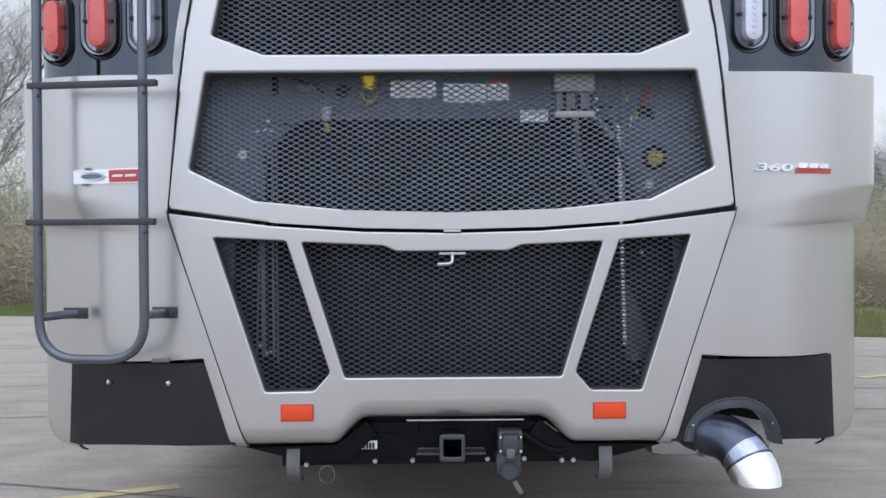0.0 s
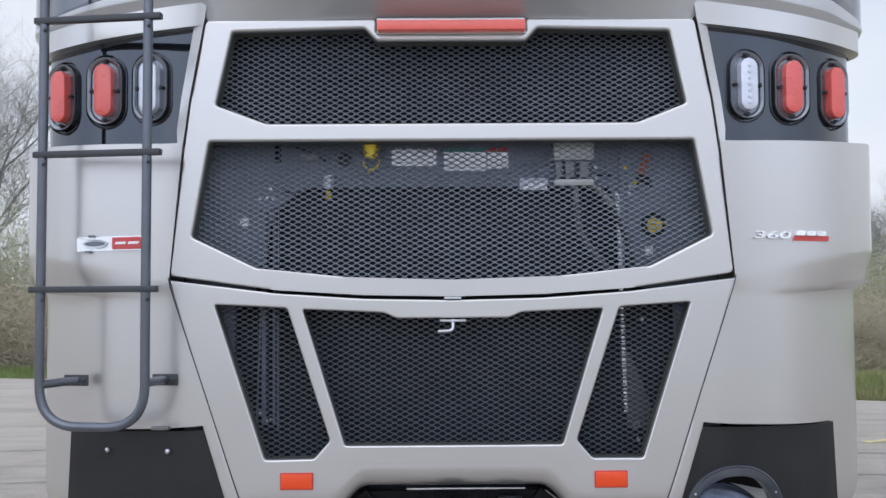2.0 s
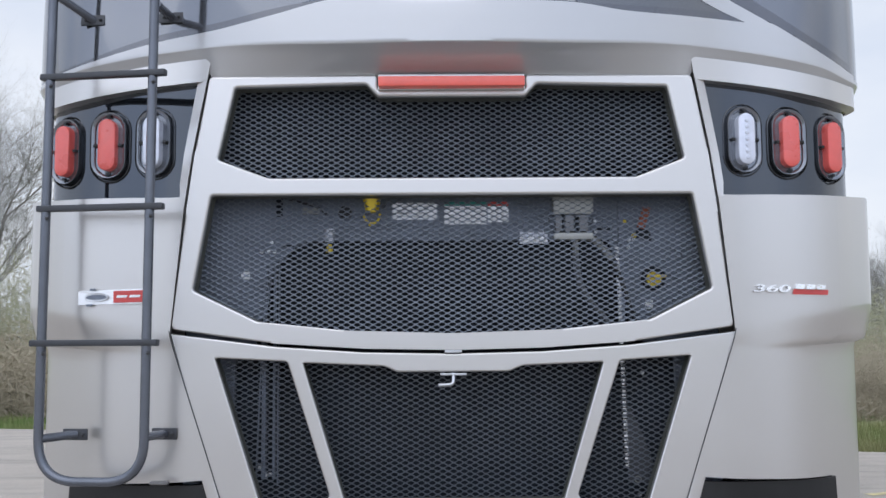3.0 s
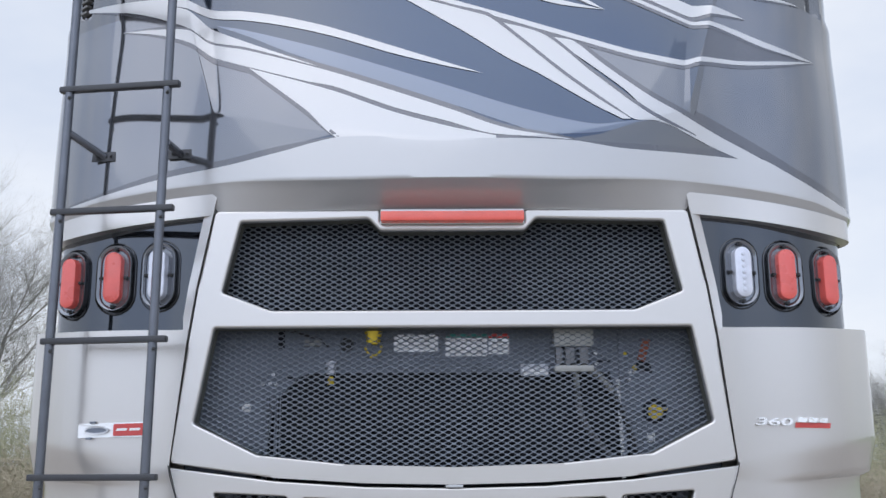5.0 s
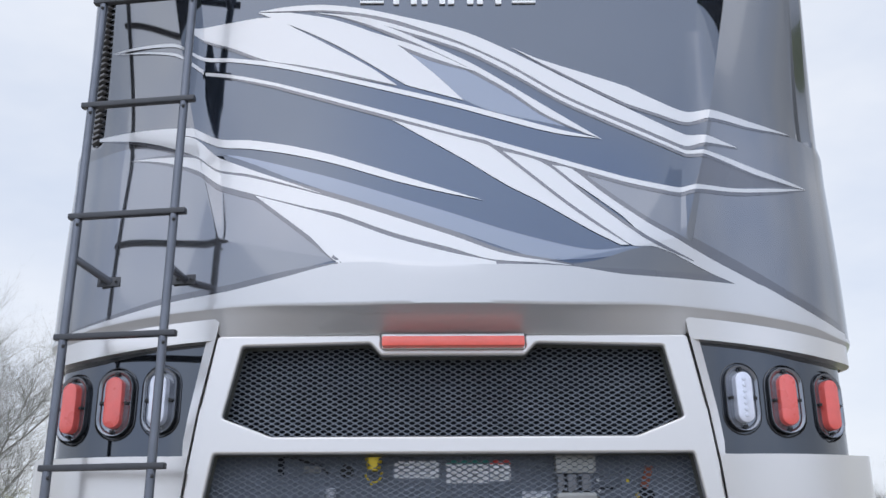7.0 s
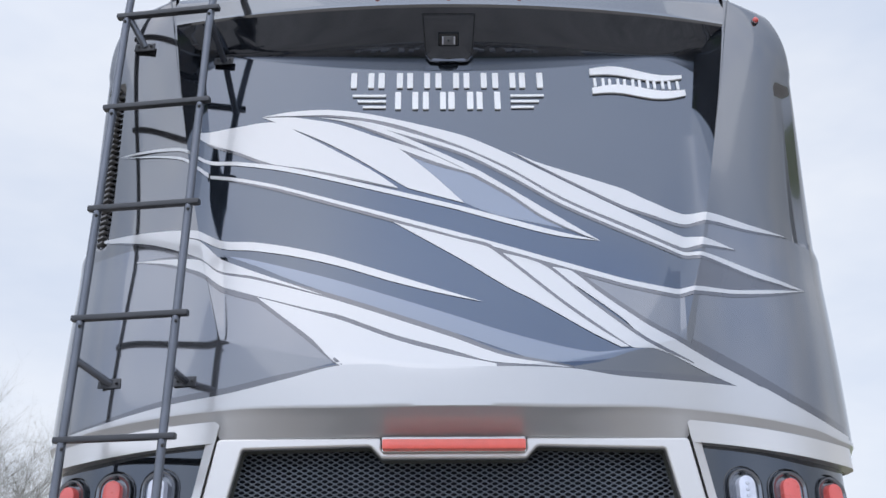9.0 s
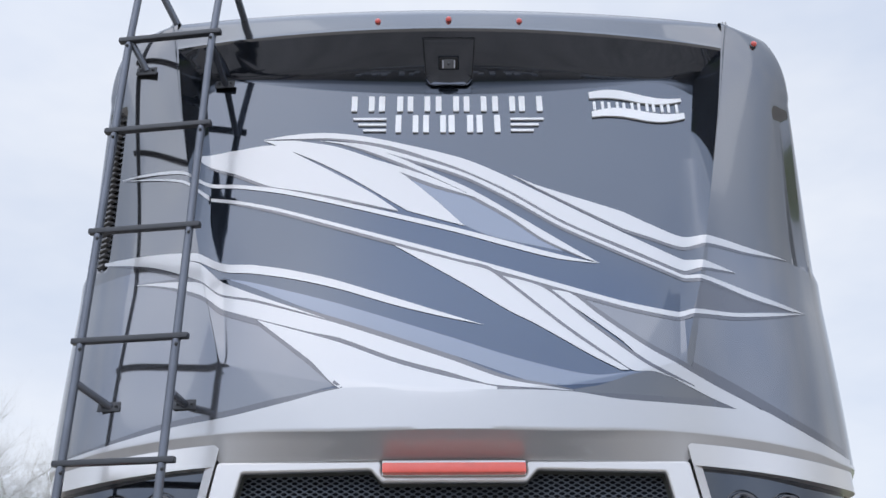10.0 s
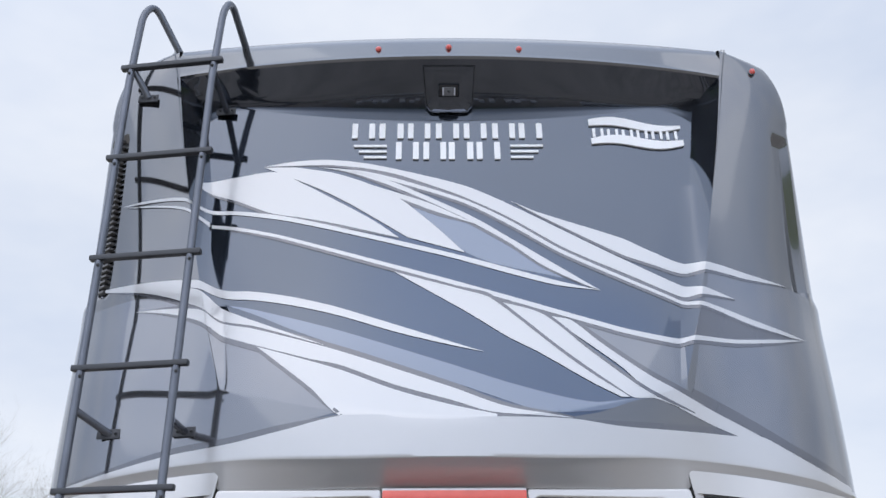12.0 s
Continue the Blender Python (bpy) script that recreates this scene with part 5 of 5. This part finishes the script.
RAILS = (-1.126, -0.826)
left, right = RAILS
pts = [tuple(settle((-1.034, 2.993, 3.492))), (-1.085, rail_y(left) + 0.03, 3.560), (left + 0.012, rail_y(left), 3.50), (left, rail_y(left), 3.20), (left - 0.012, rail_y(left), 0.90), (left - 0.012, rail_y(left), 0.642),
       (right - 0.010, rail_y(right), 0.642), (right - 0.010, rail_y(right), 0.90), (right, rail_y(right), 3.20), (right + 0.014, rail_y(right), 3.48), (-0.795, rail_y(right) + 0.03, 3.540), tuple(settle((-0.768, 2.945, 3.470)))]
curve = [Vector(pts[0])] + bend([pts[0], pts[1], pts[2], pts[3]], 0.05, 8)[1:] + bend([pts[3], pts[4], pts[5], pts[6], pts[7], pts[8]], 0.115, 10)[1:] + bend([pts[8], pts[9], pts[10], pts[11]], 0.05, 8)[1:]
ladder = part("ladder", tube(bmesh.new(), curve, 0.0132, 16), "ladder", coach, "black powder-coated tubular roof ladder", smooth=True)
for z in (1.017, 1.390, 1.764, 2.137, 2.508, 2.882, 3.252):
    bm = bmesh.new()
    box(bm, -0.185, 0.185, -0.012, 0.012, -0.009, 0.009, 0.004)
    cx = (left + right) / 2
    m = Matrix.Translation((cx - (0.008 if z < 1.2 else 0), rail_y(cx) - 0.004, z)) @ Matrix.Rotation(math.atan2(rail_y(right) - rail_y(left), right - left), 4, "Z")
    bm.transform(m)
    rung = part("rung", bm, "rung", ladder, smooth=True)
    for x in RAILS:
        b2 = bmesh.new()
        bmesh.ops.create_uvsphere(b2, u_segments=10, v_segments=6, radius=0.0055, matrix=Matrix.Translation((x, rail_y(x) - 0.0155, z - 0.028)))
        part("rivet", b2, "rubber", ladder)
for foot, z, up in ((-1.118, 0.746, False), (-0.806, 0.763, False), (-1.100, 2.005, True), (-0.815, 1.962, True), (-1.118, 3.265, True), (-0.826, 3.215, True)):
    x = RAILS[0] if foot < -1 else RAILS[1]
    if not up:
        x -= 0.010
    ys = upper(foot, z) if up else flank(foot)
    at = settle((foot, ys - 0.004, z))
    bm = tube(bmesh.new(), [(x, rail_y(x), z + (0.010 if foot == -1.118 and not up else 0)), at], 0.012, 12)
    stand = part("standoff", bm, "ladder", ladder, smooth=True)
    bm = bmesh.new()
    box(bm, -0.038, 0.034, -0.003, 0.003, -0.016, 0.016, 0.0028)
    bm.transform(Matrix.Translation(at - Vector((0, 0.001, 0))) @ Matrix.Rotation(-0.10, 4, "Z") @ Matrix.Rotation(-0.13 if up else 0.0, 4, "X"))
    part("foot_plate", bm, "rung", ladder, smooth=True)
    for d in (-0.022, 0.022):
        bm = bmesh.new()
        bmesh.ops.create_uvsphere(bm, u_segments=8, v_segments=6, radius=0.005, matrix=Matrix.Translation(at + Vector((d, -0.010 - d * 0.1, 0))))
        part("rivet", bm, "rubber", ladder)

# ---- louvres in the side channel ----
vent_bm = box(bmesh.new(), -1.262, -1.245, 3.19, 3.21, 2.56, 3.15)
for v in vent_bm.verts:
    v.co.x *= cap_width(v.co.z) / 1.325
vent = part("side_vent", vent_bm, "dark_grey", coach, "narrow louvred vent in the corner channel")
for k in range(30):
    z = 2.575 + 0.0200 * k
    bm = bmesh.new()
    box(bm, -0.021, 0.021, -0.010, 0.010, -0.0045, 0.0045, 0.002)
    bm.transform(Matrix.Translation((-1.258 * cap_width(z) / 1.325, pillar(1.262, z) + 0.016, z)) @ Matrix.Rotation(radians(-42), 4, "Z"))
    part("slat", bm, "hook_grey", vent)

# ---- hitch, sockets and chassis ----
bm = bmesh.new()
box(bm, -0.50, 0.46, 2.93, 3.02, 0.303, 0.430, 0.004)
for v in bm.verts:
    v.co.z += 0.009 * (v.co.x + 0.5)
beam = part("hitch_beam", bm, "frame_black", coach, "black steel hitch crossbeam under the coach")
for x0, x1, z0, z1, y in ((-0.30, -0.10, 0.40, 0.43, 2.92), (0.10, 0.30, 0.40, 0.43, 2.92)):
    part("gusset", box(bmesh.new(), x0, x1, y, y + 0.05, z0, z1, 0.004), "frame_black", beam)
for x in (-0.424, -0.228, -0.119, 0.100, 0.207, 0.313, 0.346):
    bm = bmesh.new()
    bmesh.ops.create_cone(bm, cap_ends=True, segments=8, radius1=0.0080, radius2=0.0068, depth=0.012, matrix=Matrix.Translation((x, 2.925 if abs(x) < 0.25 else 2.894, 0.315 + 0.010 * (x + 0.43))) @ Matrix.Rotation(radians(90), 4, "X"))
    part("bolt", bm, "steel", beam)


def square(x0, x1, z0, z1, r):
    return smooth_loop([(x0, z0), (x1, z0), (x1, z1), (x0, z1)], r)


# receiver: a grey collar; the tube behind is coloured black for its shadow, open at the end
BORE = square(-0.029, 0.021, 0.3545, 0.4030, 0.004)
part("receiver_tube", plate(square(-0.040, 0.032, 0.340, 0.4165, 0.010), [BORE], 2.80, 0.014, 0.003), "collar", beam, "square steel hitch receiver tube", smooth=True)
part("receiver_sleeve", plate(square(-0.036, 0.028, 0.344, 0.4080, 0.008), [BORE], 2.815, 0.13), "frame_black", beam)
part("bore", grid([[(x, y, z) for x, z in BORE + BORE[:1]] for y in (2.802, 2.94)]), "frame_black", beam)
for x0, x1 in ((-0.106, -0.038), (0.030, 0.093)):
    part("safety_chain_plate", box(bmesh.new(), x0, x1, 2.875, 2.93, 0.343, 0.350, 0.002), "collar", beam)
    part("plate_edge", box(bmesh.new(), x0 + 0.004, x1 - 0.003, 2.926, 2.932, 0.350, 0.3535, 0.001), "hook_grey", beam)
# inner flange of the rolled edge over the hitch
part("flange", box(bmesh.new(), -0.135, 0.205, 2.888, 2.900, 0.4385, 0.4435, 0.002), "silver", lower_panel)
part("flange", tube(bmesh.new(), [(0.262, 2.888, 0.436), (0.300, 2.888, 0.407)], 0.0022, 6), "silver", lower_panel)
bm = box(bmesh.new(), 0.126, 0.196, 2.83, 2.90, 0.352, 0.420, 0.008)
socket = part("trailer_socket", bm, "collar", coach, "grey trailer wiring socket with a flap", smooth=True)
part("socket_lid", box(bmesh.new(), 0.138, 0.182, 2.817, 2.834, 0.358, 0.411, 0.006), "collar", socket, smooth=True)
part("hinge_bar", tube(bmesh.new(), [(0.138, 2.824, 0.413), (0.182, 2.824, 0.413)], 0.004, 8), "satin_black", socket, smooth=True)
for dx in (0.133, 0.189):
    for dz in (0.362, 0.401):
        bm = bmesh.new()
        bmesh.ops.create_uvsphere(bm, u_segments=10, v_segments=6, radius=0.006, matrix=Matrix.Translation((dx, 2.828, dz)))
        part("screw", bm, "steel", socket, smooth=True)
part("lid_tab", box(bmesh.new(), 0.147, 0.172, 2.806, 2.82, 0.347, 0.374, 0.004), "hook_grey", socket, smooth=True)
part("lower_socket", box(bmesh.new(), 0.121, 0.192, 2.84, 2.90, 0.290, 0.354, 0.010), "collar", socket, smooth=True)
bm = bmesh.new()
bmesh.ops.create_cone(bm, cap_ends=True, segments=24, radius1=0.024, radius2=0.024, depth=0.03, matrix=Matrix.Translation((0.157, 2.83, 0.308)) @ Matrix.Rotation(radians(90), 4, "X"))
bmesh.ops.bevel(bm, geom=[e for e in bm.edges if len(e.link_faces) == 2 and any(len(f.verts) > 4 for f in e.link_faces)], offset=0.004, segments=2, affect="EDGES")
part("round_cap", bm, "collar", socket, smooth=True)
bm = box(bmesh.new(), -0.007, 0.007, -0.006, 0.006, -0.030, 0.012, 0.003)
bm.transform(Matrix.Translation((0.176, 2.83, 0.268)) @ Matrix.Rotation(radians(-32), 4, "Y"))
part("cap_strap", bm, "hook_grey", socket)
part("wire_loom", tube(bmesh.new(), bend([(0.20, 2.90, 0.40), (0.28, 2.90, 0.345), (0.36, 2.92, 0.355), (0.46, 2.95, 0.38)], 0.05), 0.013), "frame_black", coach, smooth=True)
for x in (-0.462, 0.440):
    arc = [(x, 2.90, 0.360), (x, 2.885, 0.320), (x, 2.89, 0.280), (x, 2.93, 0.252), (x, 2.97, 0.258)]
    prof = bend(arc, 0.03, 4)
    rows = [[(p.x - 0.019, p.y, p.z), (p.x + 0.019, p.y, p.z)] for p in prof]
    bm = grid(rows)
    ext = bmesh.ops.extrude_face_region(bm, geom=bm.faces[:])
    for v in (g for g in ext["geom"] if isinstance(g, bmesh.types.BMVert)):
        v.co.y += 0.012
    bmesh.ops.recalc_face_normals(bm, faces=bm.faces)
    part("tow_hook", bm, "hook_grey", beam, "grey curved steel tow hook", smooth=True)
loop = [(-0.366 + 0.022 * math.cos(a), 2.90, 0.284 + 0.026 * math.sin(a)) for a in (2 * math.pi * k / 20 for k in range(21))]
part("wire_ring", tube(bmesh.new(), loop, 0.0014, 8, False), "hook_grey", beam, smooth=True)
part("data_plate", box(bmesh.new(), -0.268, -0.221, 2.915, 2.92, 0.354, 0.378), "label", beam)
for k in range(4):
    part("text_bar", box(bmesh.new(), -0.262 + 0.009 * k, -0.256 + 0.009 * k, 2.912, 2.9155, 0.356, 0.372), "frame_black", beam)
# side brackets that slope down from the panel to the beam
for sgn in (-1, 1):
    bm = bmesh.new()
    pr = [(sgn * 0.25, 0.44), (sgn * 0.34, 0.37), (sgn * 0.60, 0.365), (sgn * 0.52, 0.345), (sgn * 0.40, 0.315), (sgn * 0.30, 0.325), (sgn * 0.22, 0.40)]
    part("splash_plate", plate(pr, [], 2.90, 0.05, 0.003), "frame_black", beam)
part("underfloor", box(bmesh.new(), -1.15, 1.15, 3.3, 13.5, 0.42, 0.60), "frame_black", coach)
# unseen boxes added to keep light off the ground under the coach
part("chassis_tank", box(bmesh.new(), -0.46, 0.44, 3.16, 3.60, 0.262, 0.46, 0.05), "frame_black", coach)
part("chassis_tank", box(bmesh.new(), -0.80, 0.80, 4.28, 5.60, 0.120, 0.46, 0.05), "frame_black", coach)

# ---- exhaust ----
arch = bend([(0.661, 0, 0.390), (0.670, 0, 0.428), (0.7025, 0, 0.470), (0.751, 0, 0.4915), (0.796, 0, 0.4945), (0.847, 0, 0.488), (0.897, 0, 0.4565), (0.926, 0, 0.410), (0.938, 0, 0.362)], 0.05, 6)
rows = []
for p in arch:
    x, z = p.x, p.z
    d = (Vector((x, 0, z)) - Vector((0.80, 0, 0.38))).normalized()
    rows.append([(x + d.x * o, soft_max(2.70 + bow(x), DOOR_Y + 0.004) - h, z + d.z * o) for o, h in ((0.017, -0.004), (0.017, 0.012), (0.014, 0.016), (0.010, 0.012), (-0.010, 0.011), (-0.014, 0.008), (-0.014, -0.04))])
part("exhaust_arch", grid(rows), "ladder", coach, "dark trim arch round the exhaust cut-out", smooth=True)
for x, z in ((0.672, 0.436), (0.922, 0.424)):
    bm = bmesh.new()
    bmesh.ops.create_uvsphere(bm, u_segments=8, v_segments=6, radius=0.004, matrix=Matrix.Translation((x, soft_max(2.70 + bow(x), DOOR_Y + 0.004) - 0.012, z)))
    part("rivet", bm, "steel", coach)
part("heat_shield", plate([(0.70, 0.56), (1.05, 0.56), (1.05, 0.395), (0.93, 0.402), (0.76, 0.438), (0.70, 0.445)], [], 3.05, 0.012, 0.002), "frame_black", coach)
# pale box added to brighten the gap inside the exhaust cut-out
bm = box(bmesh.new(), 0.62, 1.02, 3.16, 3.60, 0.262, 0.46, 0.05)
part("muffler", bm, "steel", coach, "pale steel box added for the bright gap behind the exhaust pipe", smooth=True)
pipe = bend([(0.690, 3.30, 0.425), (0.695, 2.98, 0.415), (0.705, 2.87, 0.410), (0.778, 2.79, 0.402), (0.818, 2.715, 0.330), (0.826, 2.700, 0.225)], 0.085, 10)
pipe = [a.lerp(b, k / 4) for a, b in zip(pipe, pipe[1:]) for k in range(4)] + [pipe[-1]]
cut_a = next(k for k, p in enumerate(pipe) if p.z < 0.372)
cut_b = next(k for k, p in enumerate(pipe) if p.z < 0.344)
exhaust = part("exhaust_pipe", tube(bmesh.new(), pipe[:cut_a], 0.064, 28, False), "burnt", coach, "chrome exhaust pipe with a heat-blued elbow", smooth=True)
part("tempered_band", tube(bmesh.new(), pipe[cut_a - 1:cut_b], 0.0655, 28, False), "blued", exhaust, smooth=True)


def flat_foot(bm, z):
    bmesh.ops.bisect_plane(bm, geom=bm.verts[:] + bm.edges[:] + bm.faces[:], plane_co=(0, 0, z), plane_no=(0, 0, -1), clear_outer=True)
    return bm


end = pipe[cut_b - 2:]
part("exhaust_tip", flat_foot(tube(bmesh.new(), end, [0.0655] + [0.067] * (len(end) - 1), 32, False), 0.298), "chrome", exhaust, smooth=True)
inner = flat_foot(tube(bmesh.new(), end, 0.064, 32, False), 0.2985)
bmesh.ops.reverse_faces(inner, faces=inner.faces)
part("exhaust_bore", inner, "bay", exhaust, smooth=True)
for k, rr in ((cut_a - 1, 0.0670), (cut_b - 3, 0.0680)):
    part("fold_ring", tube(bmesh.new(), [pipe[k], pipe[k] + (pipe[k + 1] - pipe[k - 1]).normalized() * 0.006], rr, 28), "burnt", exhaust, smooth=True)
for dx in (0.0, 0.022):
    part("hanger", tube(bmesh.new(), bend([(0.690 + dx, 2.83, 0.40), (0.688 + dx, 2.82, 0.352), (0.706 + dx, 2.82, 0.346), (0.712 + dx, 2.82, 0.362)], 0.01), 0.004, 8), "hook_grey", exhaust, smooth=True)

# ---- wheels ----


def wheel(x, y):
    bm = bmesh.new()
    prof = ((0.26, -0.10), (0.40, -0.125), (0.475, -0.12), (0.495, -0.09), (0.50, 0), (0.495, 0.09), (0.475, 0.12), (0.40, 0.125), (0.26, 0.10))
    rings = []
    for k in range(40):
        a = 2 * math.pi * k / 40
        rings.append([bm.verts.new((x + w, y + r * math.cos(a), 0.50 + r * math.sin(a))) for r, w in prof])
    for a, b in zip(rings, rings[1:] + rings[:1]):
        for i in range(len(prof) - 1):
            bm.faces.new((a[i], a[i + 1], b[i + 1], b[i]))
    w = part("wheel", bm, "rubber", coach, "black truck tyre on a steel rim", smooth=True)
    bm = bmesh.new()
    bmesh.ops.create_cone(bm, cap_ends=True, segments=32, radius1=0.265, radius2=0.265, depth=0.16, matrix=Matrix.Translation((x, y, 0.5)) @ Matrix.Rotation(radians(90), 4, "Y"))
    part("rim", bm, "steel", w, smooth=True)


for x in (-1.06, -0.74, 0.74, 1.06):
    wheel(x, 6.4)
for x in (-1.06, 1.06):
    wheel(x, 12.4)

# draw the coach in along the camera's lines of sight; lamps and ladder are already set on it
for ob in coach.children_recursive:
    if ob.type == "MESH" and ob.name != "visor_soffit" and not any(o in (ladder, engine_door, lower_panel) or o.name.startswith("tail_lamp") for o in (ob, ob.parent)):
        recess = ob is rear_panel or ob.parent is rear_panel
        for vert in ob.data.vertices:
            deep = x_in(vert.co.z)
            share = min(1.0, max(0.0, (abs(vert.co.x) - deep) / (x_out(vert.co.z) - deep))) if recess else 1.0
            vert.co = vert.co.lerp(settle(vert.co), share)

# ---- wood edge: leafless trees and brush ----
M["bark"] = surface("grey_brown_bark", (0.19, 0.178, 0.165), 0.9, 0, 0.3, 4, 60, 0.5)
M["twig"] = surface("pale_winter_twigs", (0.23, 0.218, 0.205), 0.9, 0, 0.25, 6, 60, 0.2)
M["brush"] = surface("dry_brown_brush", (0.35, 0.30, 0.215), 0.95, 0, 0.35, 2, 30, 0.2)
M["bud"] = surface("olive_green_buds", (0.29, 0.285, 0.17), 0.9, 0, 0.35, 2, 30, 0.2)


def limb(verts, faces, a, b, r0, r1, n):
    d = (b - a).normalized()
    s = d.orthogonal().normalized()
    u = d.cross(s)
    k = len(verts)
    for p, r in ((a, r0), (b, r1)):
        for i in range(n):
            t = 2 * math.pi * i / n
            verts.append(p + (s * math.cos(t) + u * math.sin(t)) * r)
    for i in range(n):
        faces.append((k + i, k + (i + 1) % n, k + n + (i + 1) % n, k + n + i))


def grow(rng, trunk, crown, p, d, length, r, level, top):
    """One limb, bending as it goes, with shorter limbs off it."""
    n = 4 if level < 2 else 3
    verts, faces = trunk if level < 2 else crown
    for k in range(n):
        d = (d + Vector((rng.gauss(0, 0.13), rng.gauss(0, 0.13), rng.gauss(0.05, 0.08)))).normalized()
        q = p + d * length / n
        r1 = r * (0.86 if level < 3 else 0.75)
        limb(verts, faces, p, q, r, r1, (8, 6, 4, 3, 3)[level])
        p, r = q, r1
        if level < top and (k > 0 or level > 0):
            for _ in range((2, 3, 3, 2)[level] + (rng.random() < 0.6)):
                side = Vector((rng.gauss(0, 1), rng.gauss(0, 1), rng.gauss(0.35, 0.5))).normalized()
                nd = (d * 0.75 + side * 0.85).normalized()
                grow(rng, trunk, crown, p, nd, length * rng.uniform(0.42, 0.66), r * rng.uniform(0.42, 0.6), level + 1, top)


def tree(seed, x, y, height, top=4):
    rng = random.Random(seed)
    trunk, crown = ([], []), ([], [])
    grow(rng, trunk, crown, Vector((x, y, -0.1)), Vector((rng.gauss(0, 0.06), rng.gauss(0, 0.06), 1)).normalized(), height * 0.72, height * 0.012, 0, top)
    root = new("tree")
    root.location = (x, y, 0)
    tagged(root, "leafless grey-brown tree at the wood edge", "tree", "trees at the wood edge")
    for name, (v, f), m in (("trunk", trunk, "bark"), ("crown", crown, "twig")):
        me = bpy.data.meshes.new(name)
        me.from_pydata([tuple(p) for p in v], [], f)
        part(name, me, m, root)


for seed, x, y, h in ((3, -8.6, 18.6, 5.0), (5, -9.9, 21.5, 5.7), (8, -11.6, 24.0, 6.2), (14, -13.5, 27.0, 7.0), (17, 10.0, 22.5, 2.6), (21, 13.5, 30.0, 3.4), (24, 11.8, 27.5, 3.0)):
    tree(seed, x, y, h)


def thicket(name, x0, x1, y0, y1, count, height, material, seed, label, slivers):
    """Brush: thin bent stems and a haze of fine twigs, thinning out towards the top."""
    rng = random.Random(seed)
    v, f = [], []
    for _ in range(count):
        p = Vector((rng.uniform(x0, x1), rng.uniform(y0, y1), -0.05))
        h = height * rng.uniform(0.4, 1.0)
        d, r = Vector((rng.gauss(0, 0.22), rng.gauss(0, 0.22), 1)).normalized(), rng.uniform(0.002, 0.006)
        for k in range(4):
            d = (d + Vector((rng.gauss(0, 0.2), rng.gauss(0, 0.2), 0.05))).normalized()
            q = p + d * h / 4
            limb(v, f, p, q, r, r * 0.7, 3)
            for _ in range(slivers):
                c = p.lerp(q, rng.random()) + Vector((rng.gauss(0, 0.16), rng.gauss(0, 0.16), rng.gauss(0, 0.10)))
                e1 = Vector((rng.gauss(0, 1), rng.gauss(0, 0.6), rng.gauss(0.3, 0.8))).normalized() * rng.uniform(0.04, 0.16)
                e2 = e1.orthogonal().normalized() * rng.uniform(0.002, 0.005)
                n = len(v)
                v += [c - e1, c + e2, c + e1, c - e2]
                f.append((n, n + 1, n + 2, n + 3))
            p, r = q, r * 0.7
    me = bpy.data.meshes.new(name)
    me.from_pydata([tuple(p) for p in v], [], f)
    return tagged(part(name, me, material), label, "brush", kind="stuff")


thicket("brush", -10.5, -4.2, 13.4, 15.5, 900, 1.5, "brush", 2, "dry brown brush along the wood edge", 12)
thicket("brush", -13, -5.0, 15.0, 19.0, 1500, 2.9, "bud", 4, "greening brush along the wood edge", 12)
thicket("brush", -15, -6.0, 18.0, 24.0, 420, 3.6, "twig", 5, "bare grey saplings behind the brush", 6)
thicket("brush", 4.6, 10.5, 12.6, 15.0, 900, 1.3, "brush", 6, "dry tan brush along the wood edge", 12)
thicket("brush", 5.2, 12.0, 15.0, 20.0, 1500, 2.2, "bud", 7, "greening brush along the wood edge", 12)
thicket("brush", 6.5, 15.0, 19.0, 26.0, 900, 2.6, "twig", 8, "bare grey saplings behind the brush", 8)

# short grass along the verge
rng = random.Random(9)
v, f = [], []
for _ in range(26000):
    x = rng.choice((rng.uniform(-8.5, -3.6), rng.uniform(2.9, 7.5)))
    y = lot_edge(x) + rng.random() ** 1.3 * 3.2 + 0.02
    h = rng.uniform(0.03, 0.09)
    a = rng.uniform(0, math.pi)
    w = 0.006
    n = len(v)
    v += [(x - w * math.cos(a), y - w * math.sin(a), -0.03), (x + w * math.cos(a), y + w * math.sin(a), -0.03), (x + rng.gauss(0, 0.02), y + rng.gauss(0, 0.02), h)]
    f.append((n, n + 1, n + 2))
me = bpy.data.meshes.new("grass")
me.from_pydata(v, [], f)
tagged(part("grass", me, "grass"), "short spring grass along the asphalt edge", "grass", kind="stuff")
